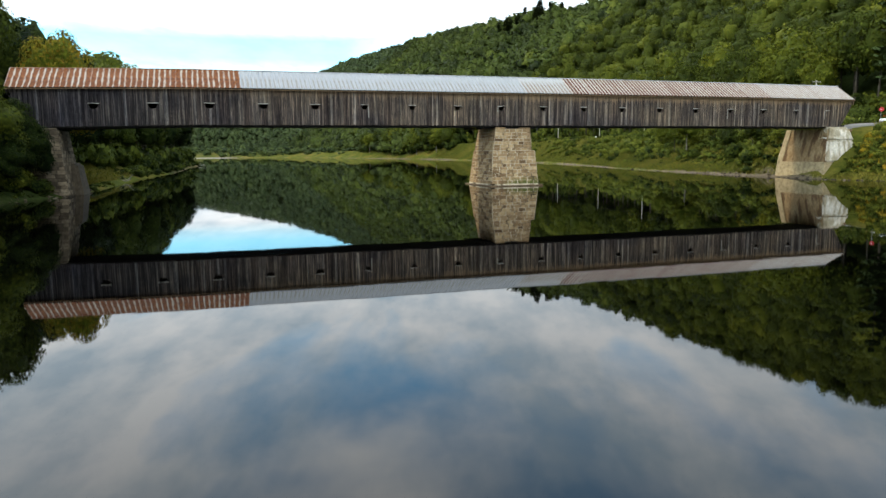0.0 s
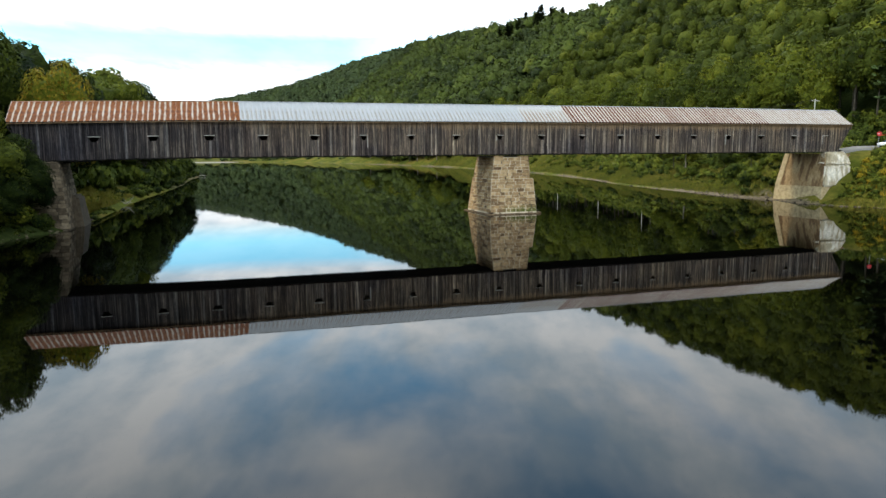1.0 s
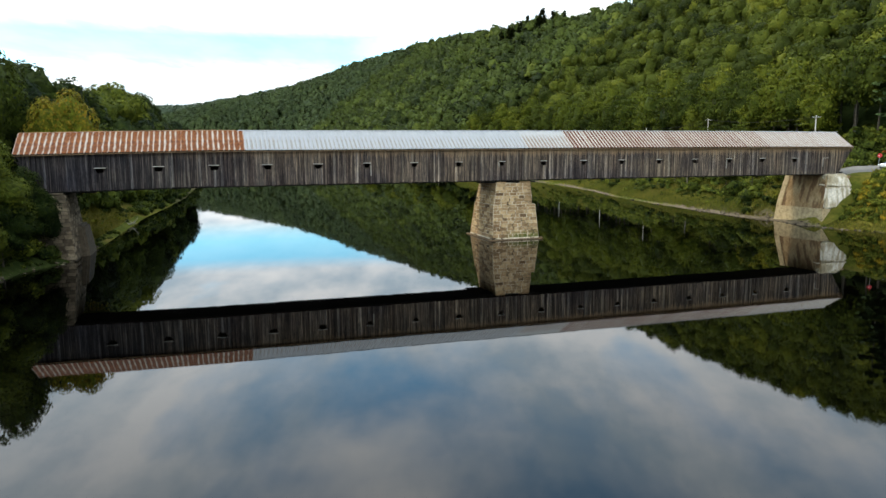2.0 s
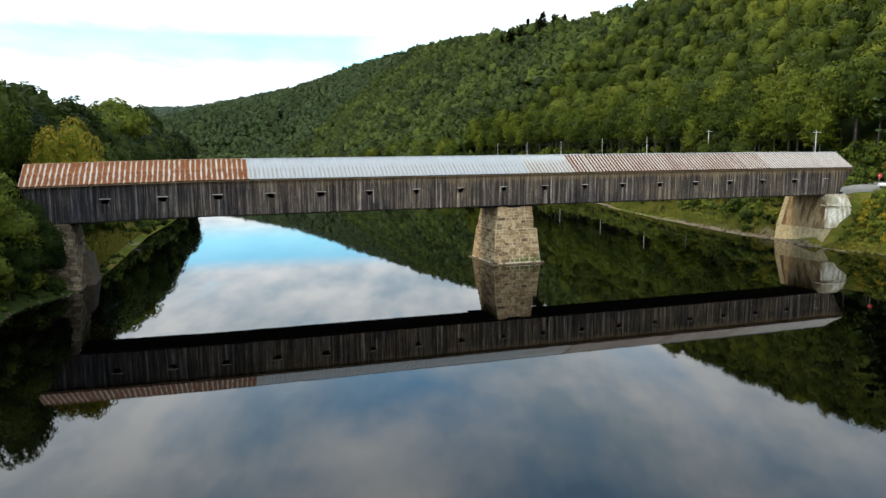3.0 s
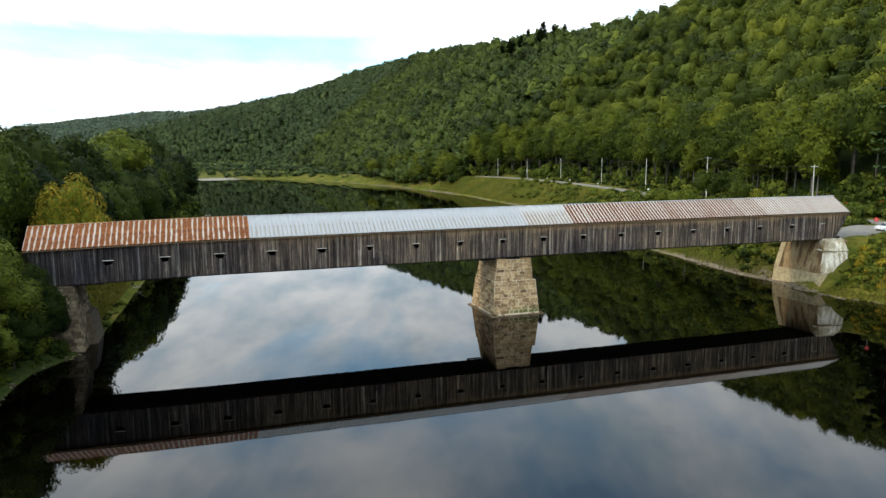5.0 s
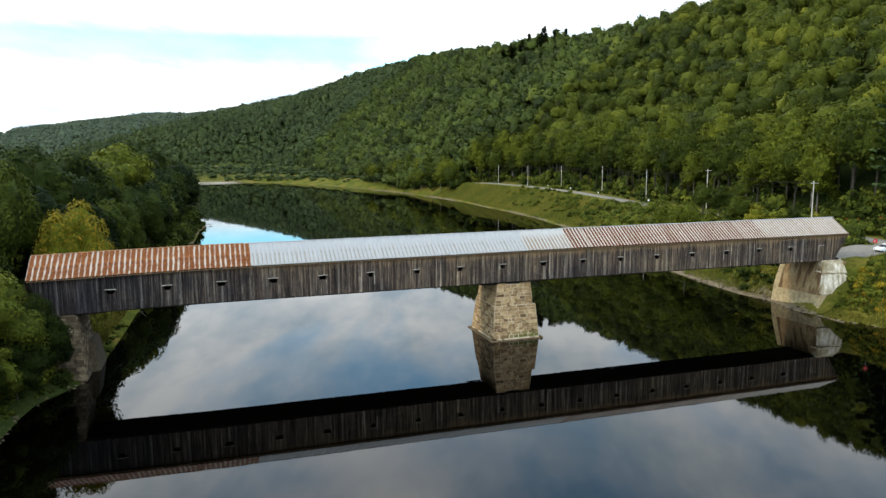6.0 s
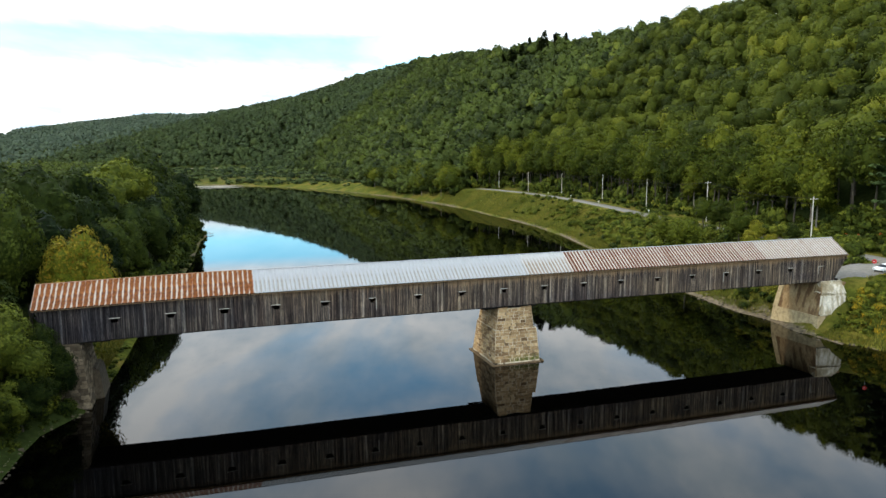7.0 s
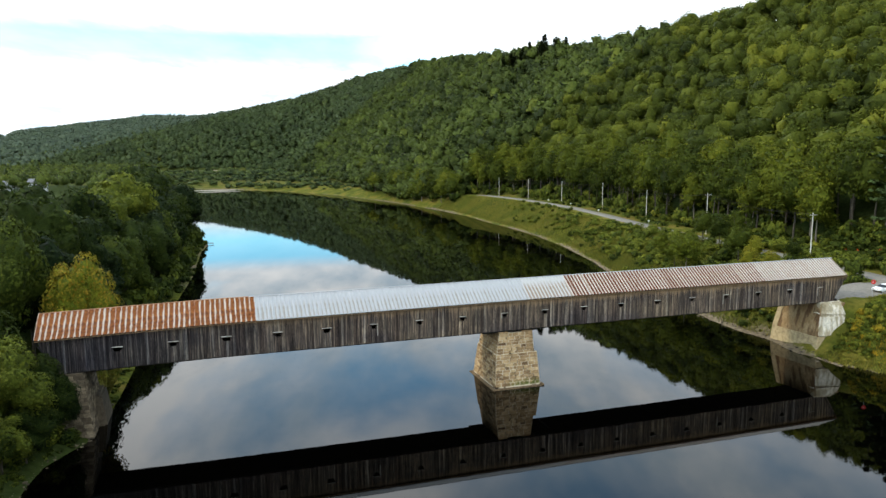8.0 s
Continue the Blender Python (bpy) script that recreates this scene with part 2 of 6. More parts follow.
def leaf_material(name, stops, thin=0.2, mottle=0.24, soft=0.1, grain=2.1, relief=0.7):
    """Leaves: the colour runs with the tree's own tint, and from clump to clump."""
    m, n, l, b = material(name, 0.7)
    b.inputs["Specular IOR Level"].default_value = 0.06
    a = n.new("ShaderNodeAttribute")
    a.attribute_name = "tint"
    rnd = n.new("ShaderNodeNewGeometry").outputs["Random Per Island"]
    obj = n.new("ShaderNodeObjectInfo").outputs["Random"]
    v = maths(n, l, "ADD", a.outputs["Fac"], maths(n, l, "MULTIPLY", maths(n, l, "SUBTRACT", rnd, 0.5), mottle))
    v = maths(n, l, "ADD", v, maths(n, l, "MULTIPLY", maths(n, l, "SUBTRACT", obj, 0.5), 0.22), True)
    col = ramp_node(n, l, v, stops)
    # noise paints lighter clumps and shaded pits into the leaf colour
    dapple = noise_node(n, l, grain, 5, rough=0.7)
    col = mix_node(n, l, 1.0, col, ramp_node(n, l, dapple, [(0.34, (0.42 + soft, 0.44 + soft, 0.42 + soft)), (0.5, (0.98, 0.98, 0.96)), (0.66, (1.65 - soft, 1.58 - soft, 1.4 - soft))]), "MULTIPLY")
    l.new(col, b.inputs["Base Color"])
    bump(n, l, b, dapple, relief, 0.35)
    tr = n.new("ShaderNodeBsdfTranslucent")
    l.new(col, tr.inputs[0])
    mx = n.new("ShaderNodeMixShader")
    mx.inputs[0].default_value = thin
    l.new(b.outputs[0], mx.inputs[1])
    l.new(tr.outputs[0], mx.inputs[2])
    l.new(mx.outputs[0], n["Material Output"].inputs["Surface"])
    return m


def ground_material():
    """Grass banks, shingle at the water's edge, leaf mould under the woods: by the zone that the ground sheet carries."""
    m, n, l, b = material("ground_cover", 0.95)
    b.inputs["Specular IOR Level"].default_value = 0.02
    a, w = n.new("ShaderNodeAttribute"), n.new("ShaderNodeAttribute")
    a.attribute_name, w.attribute_name = "shingle", "wood"
    t1 = noise_node(n, l, 0.09, 5)
    t2 = noise_node(n, l, 1.1, 6)
    grass = ramp_node(n, l, t1, [(0.32, (0.034, 0.045, 0.008)), (0.48, (0.068, 0.073, 0.011)), (0.6, (0.110, 0.092, 0.018)), (0.72, (0.120, 0.080, 0.028))])
    grass = mix_node(n, l, 1.0, grass, ramp_node(n, l, t2, [(0.3, (0.6, 0.65, 0.6)), (0.7, (1.3, 1.25, 1.2))]), "MULTIPLY")
    shingle = ramp_node(n, l, t2, [(0.3, (0.060, 0.046, 0.030)), (0.6, (0.14, 0.108, 0.068)), (0.8, (0.22, 0.175, 0.12))])
    mould = ramp_node(n, l, t2, [(0.3, (0.016, 0.023, 0.006)), (0.7, (0.034, 0.046, 0.012))])
    edge = maths(n, l, "ADD", a.outputs["Fac"], maths(n, l, "MULTIPLY", maths(n, l, "SUBTRACT", t2, 0.5), 1.2))
    col = mix_node(n, l, w.outputs["Fac"], grass, mould)
    col = mix_node(n, l, maths(n, l, "MULTIPLY", maths(n, l, "SUBTRACT", edge, 0.35), 4.0, True), col, shingle)
    l.new(col, b.inputs["Base Color"])
    bump(n, l, b, t2, 0.6, 0.15)
    return m


def water_material():
    m, n, l, b = material("river_water", 0.02)
    b.inputs["IOR"].default_value = 1.33
    b.inputs["Specular IOR Level"].default_value = 0.5
    b.inputs["Base Color"].default_value = (0.0002, 0.0002, 0.00015, 1)
    t = noise_node(n, l, 0.22, 3, (1.0, 1.0, 1.0))
    bump(n, l, b, t, 0.05, 0.05)
    # a near-black layer is mixed in to dim all reflections a little
    mirror_dimmer = n.new("ShaderNodeBsdfDiffuse")
    mirror_dimmer.inputs[0].default_value = (0.0006, 0.0006, 0.0004, 1)
    mx = n.new("ShaderNodeMixShader")
    mx.inputs[0].default_value = 0.06
    l.new(b.outputs[0], mx.inputs[1])
    l.new(mirror_dimmer.outputs[0], mx.inputs[2])
    l.new(mx.outputs[0], n["Material Output"].inputs["Surface"])
    return m


def plain(name, colour, rough=0.6, metal=0.0, grain=0.12, scale=4.0):
    m, n, l, b = material(name, rough, metal)
    t = noise_node(n, l, scale, 5)
    lo, hi = tuple(c * (1 - grain) for c in colour), tuple(min(1.0, c * (1 + grain)) for c in colour)
    l.new(ramp_node(n, l, t, [(0.3, lo), (0.7, hi)]), b.inputs["Base Color"])
    return m


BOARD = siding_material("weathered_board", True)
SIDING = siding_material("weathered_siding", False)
DARK_WOOD = plain_wood("dark_timber", (0.009, 0.008, 0.007), (0.024, 0.021, 0.018))
PALE_WOOD = plain_wood("pale_trim", (0.24, 0.22, 0.185), (0.42, 0.39, 0.33))
EAVE_WOOD = plain_wood("stained_eave", (0.10, 0.062, 0.035), (0.29, 0.19, 0.10))
POLE_WOOD = plain_wood("pole_wood", (0.38, 0.345, 0.29), (0.56, 0.515, 0.44))
ROOF_RUSTY = roof_material("roof_rusted_sheet", 1.24, (0.43, 0.375, 0.31), 1.4, 5.0, ((0.06, 0.018, 0.006), (0.15, 0.045, 0.009), (0.24, 0.09, 0.021)))
ROOF_BARE = roof_material("roof_bare_sheet", 0.62, (0.35, 0.355, 0.36), 1.2, 2.6, ((0.15, 0.125, 0.095), (0.21, 0.185, 0.15), (0.27, 0.245, 0.21)))
ROOF_TINGED = roof_material("roof_tinged_sheet", 1.05, (0.46, 0.44, 0.41), 0.6, 9.0, ((0.15, 0.095, 0.066), (0.20, 0.135, 0.096), (0.26, 0.195, 0.150)))
ROOF_FAINT = roof_material("roof_faintly_streaked_sheet", 0.95, (0.40, 0.395, 0.385), 0.8, 2.9, ((0.17, 0.125, 0.09), (0.22, 0.17, 0.13), (0.27, 0.225, 0.18)))
ROOF_STREAKED = roof_material("roof_streaked_sheet", 1.12, (0.47, 0.43, 0.38), 0.4, 9.0, ((0.06, 0.019, 0.009), (0.105, 0.034, 0.015), (0.15, 0.060, 0.032)))
PIER_STONE = stone_material("pier_stone", [(0.0, (0.12, 0.074, 0.040)), (0.08, (0.23, 0.148, 0.078)), (0.6, (0.35, 0.236, 0.126)), (1.0, (0.48, 0.345, 0.195))], True, True)
MORTAR = joint_material()
FOOTING = stone_material("wet_footing", [(0.0, (0.10, 0.068, 0.038)), (1.0, (0.13, 0.09, 0.052))], False)
RIDGE_RUST = plain("rusted_ridge", (0.27, 0.14, 0.075), 0.7, 0, 0.35, 1.5)
OLD_STONE = stone_material("abutment_stone", [(0.0, (0.055, 0.043, 0.030)), (0.5, (0.115, 0.092, 0.064)), (1.0, (0.20, 0.163, 0.115))], True)
OLD_CORE = stone_material("abutment_core", [(0.0, (0.062, 0.050, 0.036)), (1.0, (0.080, 0.066, 0.048))], False)
CONCRETE = stone_material("stained_concrete", [(0.0, (0.34, 0.265, 0.155)), (1.0, (0.37, 0.29, 0.17))], False)
GROUND = ground_material()
WATER = water_material()
DIRT = plain("pale_dirt", (0.24, 0.20, 0.145), 0.95, 0, 0.3, 0.5)
ASPHALT = plain("asphalt", (0.150, 0.136, 0.116), 0.9, 0, 0.2, 1.5)
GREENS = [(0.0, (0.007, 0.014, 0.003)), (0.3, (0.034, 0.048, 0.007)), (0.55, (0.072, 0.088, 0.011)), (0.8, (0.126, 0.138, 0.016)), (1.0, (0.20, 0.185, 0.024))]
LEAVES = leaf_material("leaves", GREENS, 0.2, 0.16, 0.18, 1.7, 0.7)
HILL_LEAVES = leaf_material("hill_leaves", [(0.0, (0.016, 0.022, 0.004)), (0.3, (0.041, 0.052, 0.006)), (0.55, (0.077, 0.088, 0.009)), (0.8, (0.124, 0.126, 0.012)), (1.0, (0.185, 0.162, 0.017))], 0.15, 0.13, 0.33, 1.2, 0.5)
FOOT_LEAVES = leaf_material("foot_leaves", [(0.0, (0.014, 0.021, 0.003)), (0.3, (0.040, 0.052, 0.005)), (0.55, (0.082, 0.094, 0.008)), (0.8, (0.135, 0.136, 0.012)), (1.0, (0.20, 0.175, 0.017))], 0.18, 0.16, 0.25, 1.8, 0.5)
# these three greens turn bluer and flatter with distance: haze painted into the leaves
HAZY_WOOD_LEAVES = leaf_material("hazy_far_leaves", [(0.0, (0.018, 0.026, 0.007)), (0.5, (0.060, 0.079, 0.014)), (1.0, (0.130, 0.140, 0.020))], 0.15, 0.11, 0.30, 0.8, 0.45)
HAZY_VALLEY_LEAVES = leaf_material("hazy_valley_leaves", [(0.0, (0.020, 0.030, 0.013)), (0.5, (0.047, 0.066, 0.023)), (1.0, (0.092, 0.112, 0.029))], 0.15, 0.08, 0.40, 0.5, 0.2)
HAZY_RIDGE_LEAVES = leaf_material("hazy_ridge_leaves", [(0.0, (0.032, 0.047, 0.034)), (0.5, (0.055, 0.076, 0.047)), (1.0, (0.080, 0.102, 0.053))], 0.15, 0.06, 0.45, 0.4, 0.1)
PINE = leaf_material("pine_needles", [(0.0, (0.020, 0.034, 0.011)), (0.5, (0.036, 0.056, 0.016)), (1.0, (0.058, 0.080, 0.022))], 0.1)
TURNING = leaf_material("turning_leaves", [(0.0, (0.04, 0.06, 0.007)), (0.35, (0.105, 0.120, 0.011)), (0.55, (0.150, 0.135, 0.012)), (0.75, (0.220, 0.140, 0.013)), (1.0, (0.30, 0.110, 0.014))], 0.2, 0.24)
BARK = plain("bark", (0.065, 0.055, 0.042), 0.95, 0, 0.4, 3.0)
PALE_BARK = plain("pale_bark", (0.15, 0.13, 0.10), 0.95, 0, 0.35, 3.0)


# ---- helpers for building ----
def box_into(bm, x0, y0, z0, x1, y1, z1, bevel=0.0):
    """A box, its edges cut if bevel is given, added to bm."""
    made = bmesh.ops.create_cube(bm, size=1.0)["verts"]
    for v in made:
        v.co = Vector(((x0 + x1) / 2 + v.co.x * (x1 - x0), (y0 + y1) / 2 + v.co.y * (y1 - y0), (z0 + z1) / 2 + v.co.z * (z1 - z0)))
    if bevel:
        edges = list({e for v in made for e in v.link_edges})
        bmesh.ops.bevel(bm, geom=edges, offset=bevel, segments=1, affect="EDGES")
    return made


def prism_into(bm, ring_a, ring_b):
    """A closed solid between two rings of as many corners."""
    a, b = [bm.verts.new(p) for p in ring_a], [bm.verts.new(p) for p in ring_b]
    k = len(a)
    for i in range(k):
        bm.faces.new((a[i], a[(i + 1) % k], b[(i + 1) % k], b[i]))
    bm.faces.new(a[::-1])
    bm.faces.new(b)


def loft_into(bm, rings):
    """One closed solid through a row of rings."""
    rows = [[bm.verts.new(p) for p in r] for r in rings]
    k = len(rows[0])
    for a, b in zip(rows, rows[1:]):
        for i in range(k):
            bm.faces.new((a[i], a[(i + 1) % k], b[(i + 1) % k], b[i]))
    bm.faces.new(rows[0][::-1])
    bm.faces.new(rows[-1])


def tube_into(bm, p, q, r0, r1, sides=8):
    p, q = Vector(p), Vector(q)
    turn = (q - p).to_track_quat("Z", "Y").to_matrix()
    rings = []
    for c, r in ((p, r0), (q, r1)):
        rings.append([c + turn @ Vector((r * math.cos(2 * math.pi * i / sides), r * math.sin(2 * math.pi * i / sides), 0)) for i in range(sides)])
    prism_into(bm, *rings)


def mesh_of(name, bm, mat):
    bmesh.ops.recalc_face_normals(bm, faces=bm.faces)
    me = bpy.data.meshes.new(name)
    bm.to_mesh(me)
    bm.free()
    me.materials.append(mat)
    return me


def part(name, bm, mat, parent=None, label=""):
    """Link a bmesh (or a mesh) as one object under a thing or a part."""
    me = bm if isinstance(bm, bpy.types.Mesh) else mesh_of(name, bm, mat)
    ob = new(name, me)
    if parent:
        ob.parent = parent
    return tagged(ob, label)


def thing(name, label, category, group="", at=(0, 0, 0)):
    ob = new(name)
    ob.location = at
    return tagged(ob, label, category, group)


def array_mesh(name, verts, faces, mat, tint=None, normals=None):
    """A mesh from arrays: vertices (n, 3) and faces (m, k), or a list of such; normals round off the shading of leaf clumps."""
    me = bpy.data.meshes.new(name)
    me.vertices.add(len(verts))
    me.vertices.foreach_set("co", np.asarray(verts, np.float32).ravel())
    groups = faces if isinstance(faces, list) else [faces]
    loops = np.concatenate([g.ravel() for g in groups]).astype(np.int32)
    sizes = np.concatenate([np.full(len(g), g.shape[1], np.int32) for g in groups])
    me.loops.add(len(loops))
    me.loops.foreach_set("vertex_index", loops)
    me.polygons.add(len(sizes))
    me.polygons.foreach_set("loop_start", (np.cumsum(sizes) - sizes).astype(np.int32))
    me.update(calc_edges=True)
    if tint is not None:
        me.attributes.new("tint", "FLOAT", "FACE").data.foreach_set("value", np.asarray(tint, np.float32))
    if normals is not None:
        me.attributes.new("custom_normal", "FLOAT_VECTOR", "POINT").data.foreach_set("vector", np.asarray(normals, np.float32).ravel())
        me.update()
    me.materials.append(mat)
    return me


def smooth(a, b, v):
    s = np.clip((v - a) / (b - a), 0, 1)
    return s * s * (3 - 2 * s)


# ---- the lie of the land: x along the bridge, y up the valley, the river's surface at z = 0 ----
Y_BANK_L = [-700, -120, -22, -14, -9, -3, 4, 10, 60, 90, 125, 180, 200, 212, 280, 400, 500, 590, 640, 760]
X_BANK_L = [-74, -70, -66.5, -66, -65, -61.3, -61, -59.5, -57, -53.5, -50.5, -48.5, -46, -47.5, -54, -57, -64, -110, -210, -600]
Y_BANK_R = [-700, -120, -40, -16, -11, -5, 1, 9, 17, 34, 55, 83, 109, 145, 183, 215, 244, 280, 321, 396, 494, 572, 607, 650, 700, 760]
X_BANK_R = [85, 76, 68, 62.5, 60, 59.2, 59.4, 61.5, 60.2, 62.3, 65, 70.5, 78.5, 86.5, 92, 93, 93, 95, 92, 81, 57, 18, -16, -63, -150, -480]
Y_ROAD = [-300, -40, 0, 21, 60, 109, 132, 162, 199, 225, 259, 285, 310, 400, 500, 600, 800]
X_ROAD = [98, 92, 92, 95, 100, 105, 109, 114.5, 120, 121, 121, 118, 113, 104, 84, 46, -70]
Y_FOOT = [-300, 0, 37, 91, 140, 190, 230, 267, 300, 335, 360, 406, 500, 820, 960, 1060, 1160, 1320, 1700, 2300]
X_FOOT = [115, 110, 110, 118, 128, 137, 137, 135, 128, 110, 97, 87, 85, 85, 62, 10, -110, -360, -950, -1300]
Y_CREST = [-300, 106, 252, 389, 462, 509, 567, 620, 730, 910, 1100, 1250, 1400, 1600, 1780, 2300]
X_CREST = [278, 260, 255, 271, 263, 254, 241, 236, 238, 240, 200, 160, 92, -20, -160, -260]
Z_CREST = [103, 105, 108, 113, 114, 121, 122, 124, 135, 147, 145, 130, 116, 99, 110, 120]


def shore_gap(x, y):
    """How far inland a place lies from the right bank and from the left one (minus: in the river)."""
    xr, xl = np.interp(y, Y_BANK_R, X_BANK_R), np.interp(y, Y_BANK_L, X_BANK_L)
    lean_r = (np.interp(y + 8, Y_BANK_R, X_BANK_R) - np.interp(y - 8, Y_BANK_R, X_BANK_R)) / 16
    lean_l = (np.interp(y + 8, Y_BANK_L, X_BANK_L) - np.interp(y - 8, Y_BANK_L, X_BANK_L)) / 16
    return (x - xr) / np.sqrt(1 + lean_r**2), (xl - x) / np.sqrt(1 + lean_l**2)


def land(x, y):
    """The ground's height at places x, y (arrays)."""
    x, y = np.asarray(x, float), np.asarray(y, float)
    gap_r, gap_l = shore_gap(x, y)
    road, foot, crest, top = (np.interp(y, a, b) for a, b in ((Y_ROAD, X_ROAD), (Y_FOOT, X_FOOT), (Y_CREST, X_CREST), (Y_CREST, Z_CREST)))
    width = np.maximum((road - 4 - np.interp(y, Y_BANK_R, X_BANK_R)), 6.0)
    back = 2.9 * smooth(-0.6, -3.2, y) * smooth(-34, -14, y)
    f = np.clip((x - back - np.interp(y, Y_BANK_R, X_BANK_R)) / width, 0, 1)
    gentle = np.interp(f, [0, 0.08, 0.25, 0.5, 0.8, 1.0], [0.0, 0.035, 0.20, 0.55, 0.93, 1.0])
    steep = np.interp(f, [0, 0.09, 0.20, 0.36, 0.5, 1.0], [0.0, 0.06, 0.38, 0.86, 0.98, 1.0])
    near = 1 - smooth(14, 34, np.abs(y))
    level = np.interp(y, [300, 420, 600, 900], [10.0, 7.0, 4.5, 6.0])
    bank_r = level * (gentle * (1 - near) + steep * near)
    s = np.clip((x - foot) / np.maximum(crest - foot, 20), 0, 1)
    rise = (top - level) * (s * (1.12 - 0.12 * s))
    past = np.maximum(x - crest, 0) * -0.06
    right = bank_r + rise + past
    left = np.interp(gap_l, [0, 1, 3, 8, 16, 30, 60], [0.0, 0.5, 1.35, 3.3, 6.6, 8.5, 9.0])
    bed = -0.35 * np.minimum(np.minimum(-gap_r, -gap_l), 7.0) - 0.05
    z = np.where(gap_r >= 0, right, np.where(gap_l >= 0, left, bed))
    rough = 0.35 * np.sin(x * 0.31 + 1.7 * np.sin(y * 0.13)) * np.sin(y * 0.27 + np.sin(x * 0.19))
    inland = np.minimum(np.maximum(np.maximum(gap_r, gap_l) - 1.5, 0) / 10, 1)
    on_road = smooth(9, 5, np.abs(x - road)) * (gap_r > 0)
    return z + rough * inland * (1 - on_road)


def steps(*runs):
    """Places along an axis: runs of (start, end, step)."""
    out = []
    for a, b, s in runs:
        out += list(np.arange(a, b - s * 0.01, s))
    return np.array(out + [runs[-1][1]])


def build_ground():
    xs = steps((-3500, -900, 400), (-900, -240, 40), (-240, -100, 10), (-100, -40, 1.4), (-40, 56, 8), (56, 126, 1.4), (126, 400, 6), (400, 600, 40), (600, 3500, 400))
    ys = steps((-3500, -700, 400), (-700, -60, 40), (-60, -24, 6), (-24, 130, 1.6), (130, 340, 3), (340, 700, 8), (700, 1900, 25), (1900, 4500, 260))
    gx, gy = np.meshgrid(xs, ys)
    z = land(gx, gy)
    verts = np.stack([gx, gy, z], -1).reshape(-1, 3)
    nx, ny = len(xs), len(ys)
    i = (np.arange(ny - 1)[:, None] * nx + np.arange(nx - 1)).ravel()
    me = array_mesh("ground", verts, np.stack([i, i + 1, i + nx + 1, i + nx], 1), GROUND)
    gap_r, gap_l = shore_gap(gx, gy)
    g = np.maximum(gap_r, gap_l)
    shingle = np.clip(1.15 - g / np.where(gap_r > gap_l, 3.6 + 2.6 * smooth(6, 12, gy) * smooth(70, 40, gy) + 9 * smooth(560, 630, gy), 1.2 + 3.4 * smooth(70, 120, gy)), 0, 1) * np.where(gap_r > gap_l, 0.85, 0.06 + 0.64 * smooth(80, 120, gy))
    patchy = 0.5 + 0.5 * np.sin(gy * 0.11 + 1.3 * np.sin(gy * 0.037)) * np.sin(gy * 0.047 + 0.8)
    shingle = shingle * np.where(gy > 44, 0.35 + 0.65 * patchy, 1.0)
    foot = np.interp(gy, Y_FOOT, X_FOOT)
    wood = np.where(gap_r > 0, smooth(-6, 4, gx - foot), smooth(0.0, 3.0, gap_l - 0.2 - 8.8 * smooth(90, 45, gy) + 14.0 * smooth(4, -4, gy)))
    wood = np.maximum(wood, 0.65 * smooth(610, 720, gy))
    for name, values in (("shingle", shingle), ("wood", wood)):
        me.attributes.new(name, "FLOAT", "POINT").data.foreach_set("value", values.astype(np.float32).ravel())
    for p in me.polygons:
        p.use_smooth = True
    ground = new("ground", me)
    tagged(ground, "grassy river banks with a shingle edge, rising into a wooded hill", "ground", kind="structure")


def build_water():
    ys = steps((-700, -60, 40), (-60, 300, 4), (300, 760, 8))
    xl, xr = np.interp(ys, Y_BANK_L, X_BANK_L) - 2.5, np.interp(ys, Y_BANK_R, X_BANK_R) + 2.5
    rows = [np.stack([xl + (xr - xl) * k / 6, ys, np.zeros_like(ys)], 1) for k in range(7)]
    verts = np.stack(rows, 1).reshape(-1, 3)
    i = (np.arange(len(ys) - 1)[:, None] * 7 + np.arange(6)).ravel()
    me = array_mesh("water", verts, np.stack([i, i + 1, i + 8, i + 7], 1), WATER)
    tagged(new("water", me), "calm dark river that mirrors bridge, hill and sky", "river", kind="structure")


def ribbon(name, path, width, lift, mat, label):
    """A strip of paving laid on the ground along a path."""
    pts = [Vector((x, y, 0)) for x, y in path]
    verts = []
    for i, p in enumerate(pts):
        d = (pts[min(i + 1, len(pts) - 1)] - pts[max(i - 1, 0)]).normalized()
        side = Vector((d.y, -d.x, 0)) * width / 2
        zc = float(land(p.x, p.y)) + lift
        for q, drop in ((p - side * 1.12, -0.6), (p - side, 0.0), (p + side, 0.0), (p + side * 1.12, -0.6)):
            verts.append((q.x, q.y, zc + drop))
    i = (np.arange(len(pts) - 1)[:, None] * 4 + np.arange(3)).ravel()
    me = array_mesh(name, np.array(verts), np.stack([i, i + 1, i + 5, i + 4], 1), mat)
    return tagged(new(name, me), label, "road", kind="structure")


build_ground()
build_water()
road_y = np.arange(-120, 312, 4.0)
ribbon("road", [(float(np.interp(y, Y_ROAD, X_ROAD)), float(y)) for y in road_y], 5.6, 0.12, ASPHALT, "grey asphalt river road along the foot of the hill")
ribbon("farm_track", [(-110 + 8.0 * k, 1052 + 2.2 * k) for k in range(12)], 11.0, 0.7, DIRT, "pale dirt track across the far meadow")
ribbon("bridge_approach", [(70.4 + 1.5 * k, 3.7 + 0.10 * k) for k in range(15)], 8.5, 0.16, ASPHALT, "grey asphalt approach from the road to the bridge portal")

# ---- the covered bridge ----
LEFT_END, RIGHT_END, WIDTH = -67.2, 70.5, 7.4
WALL_LEFT, WALL_RIGHT = -66.8, 70.0
SILL, EAVE, RIDGE = 9.25, 14.22, 16.95
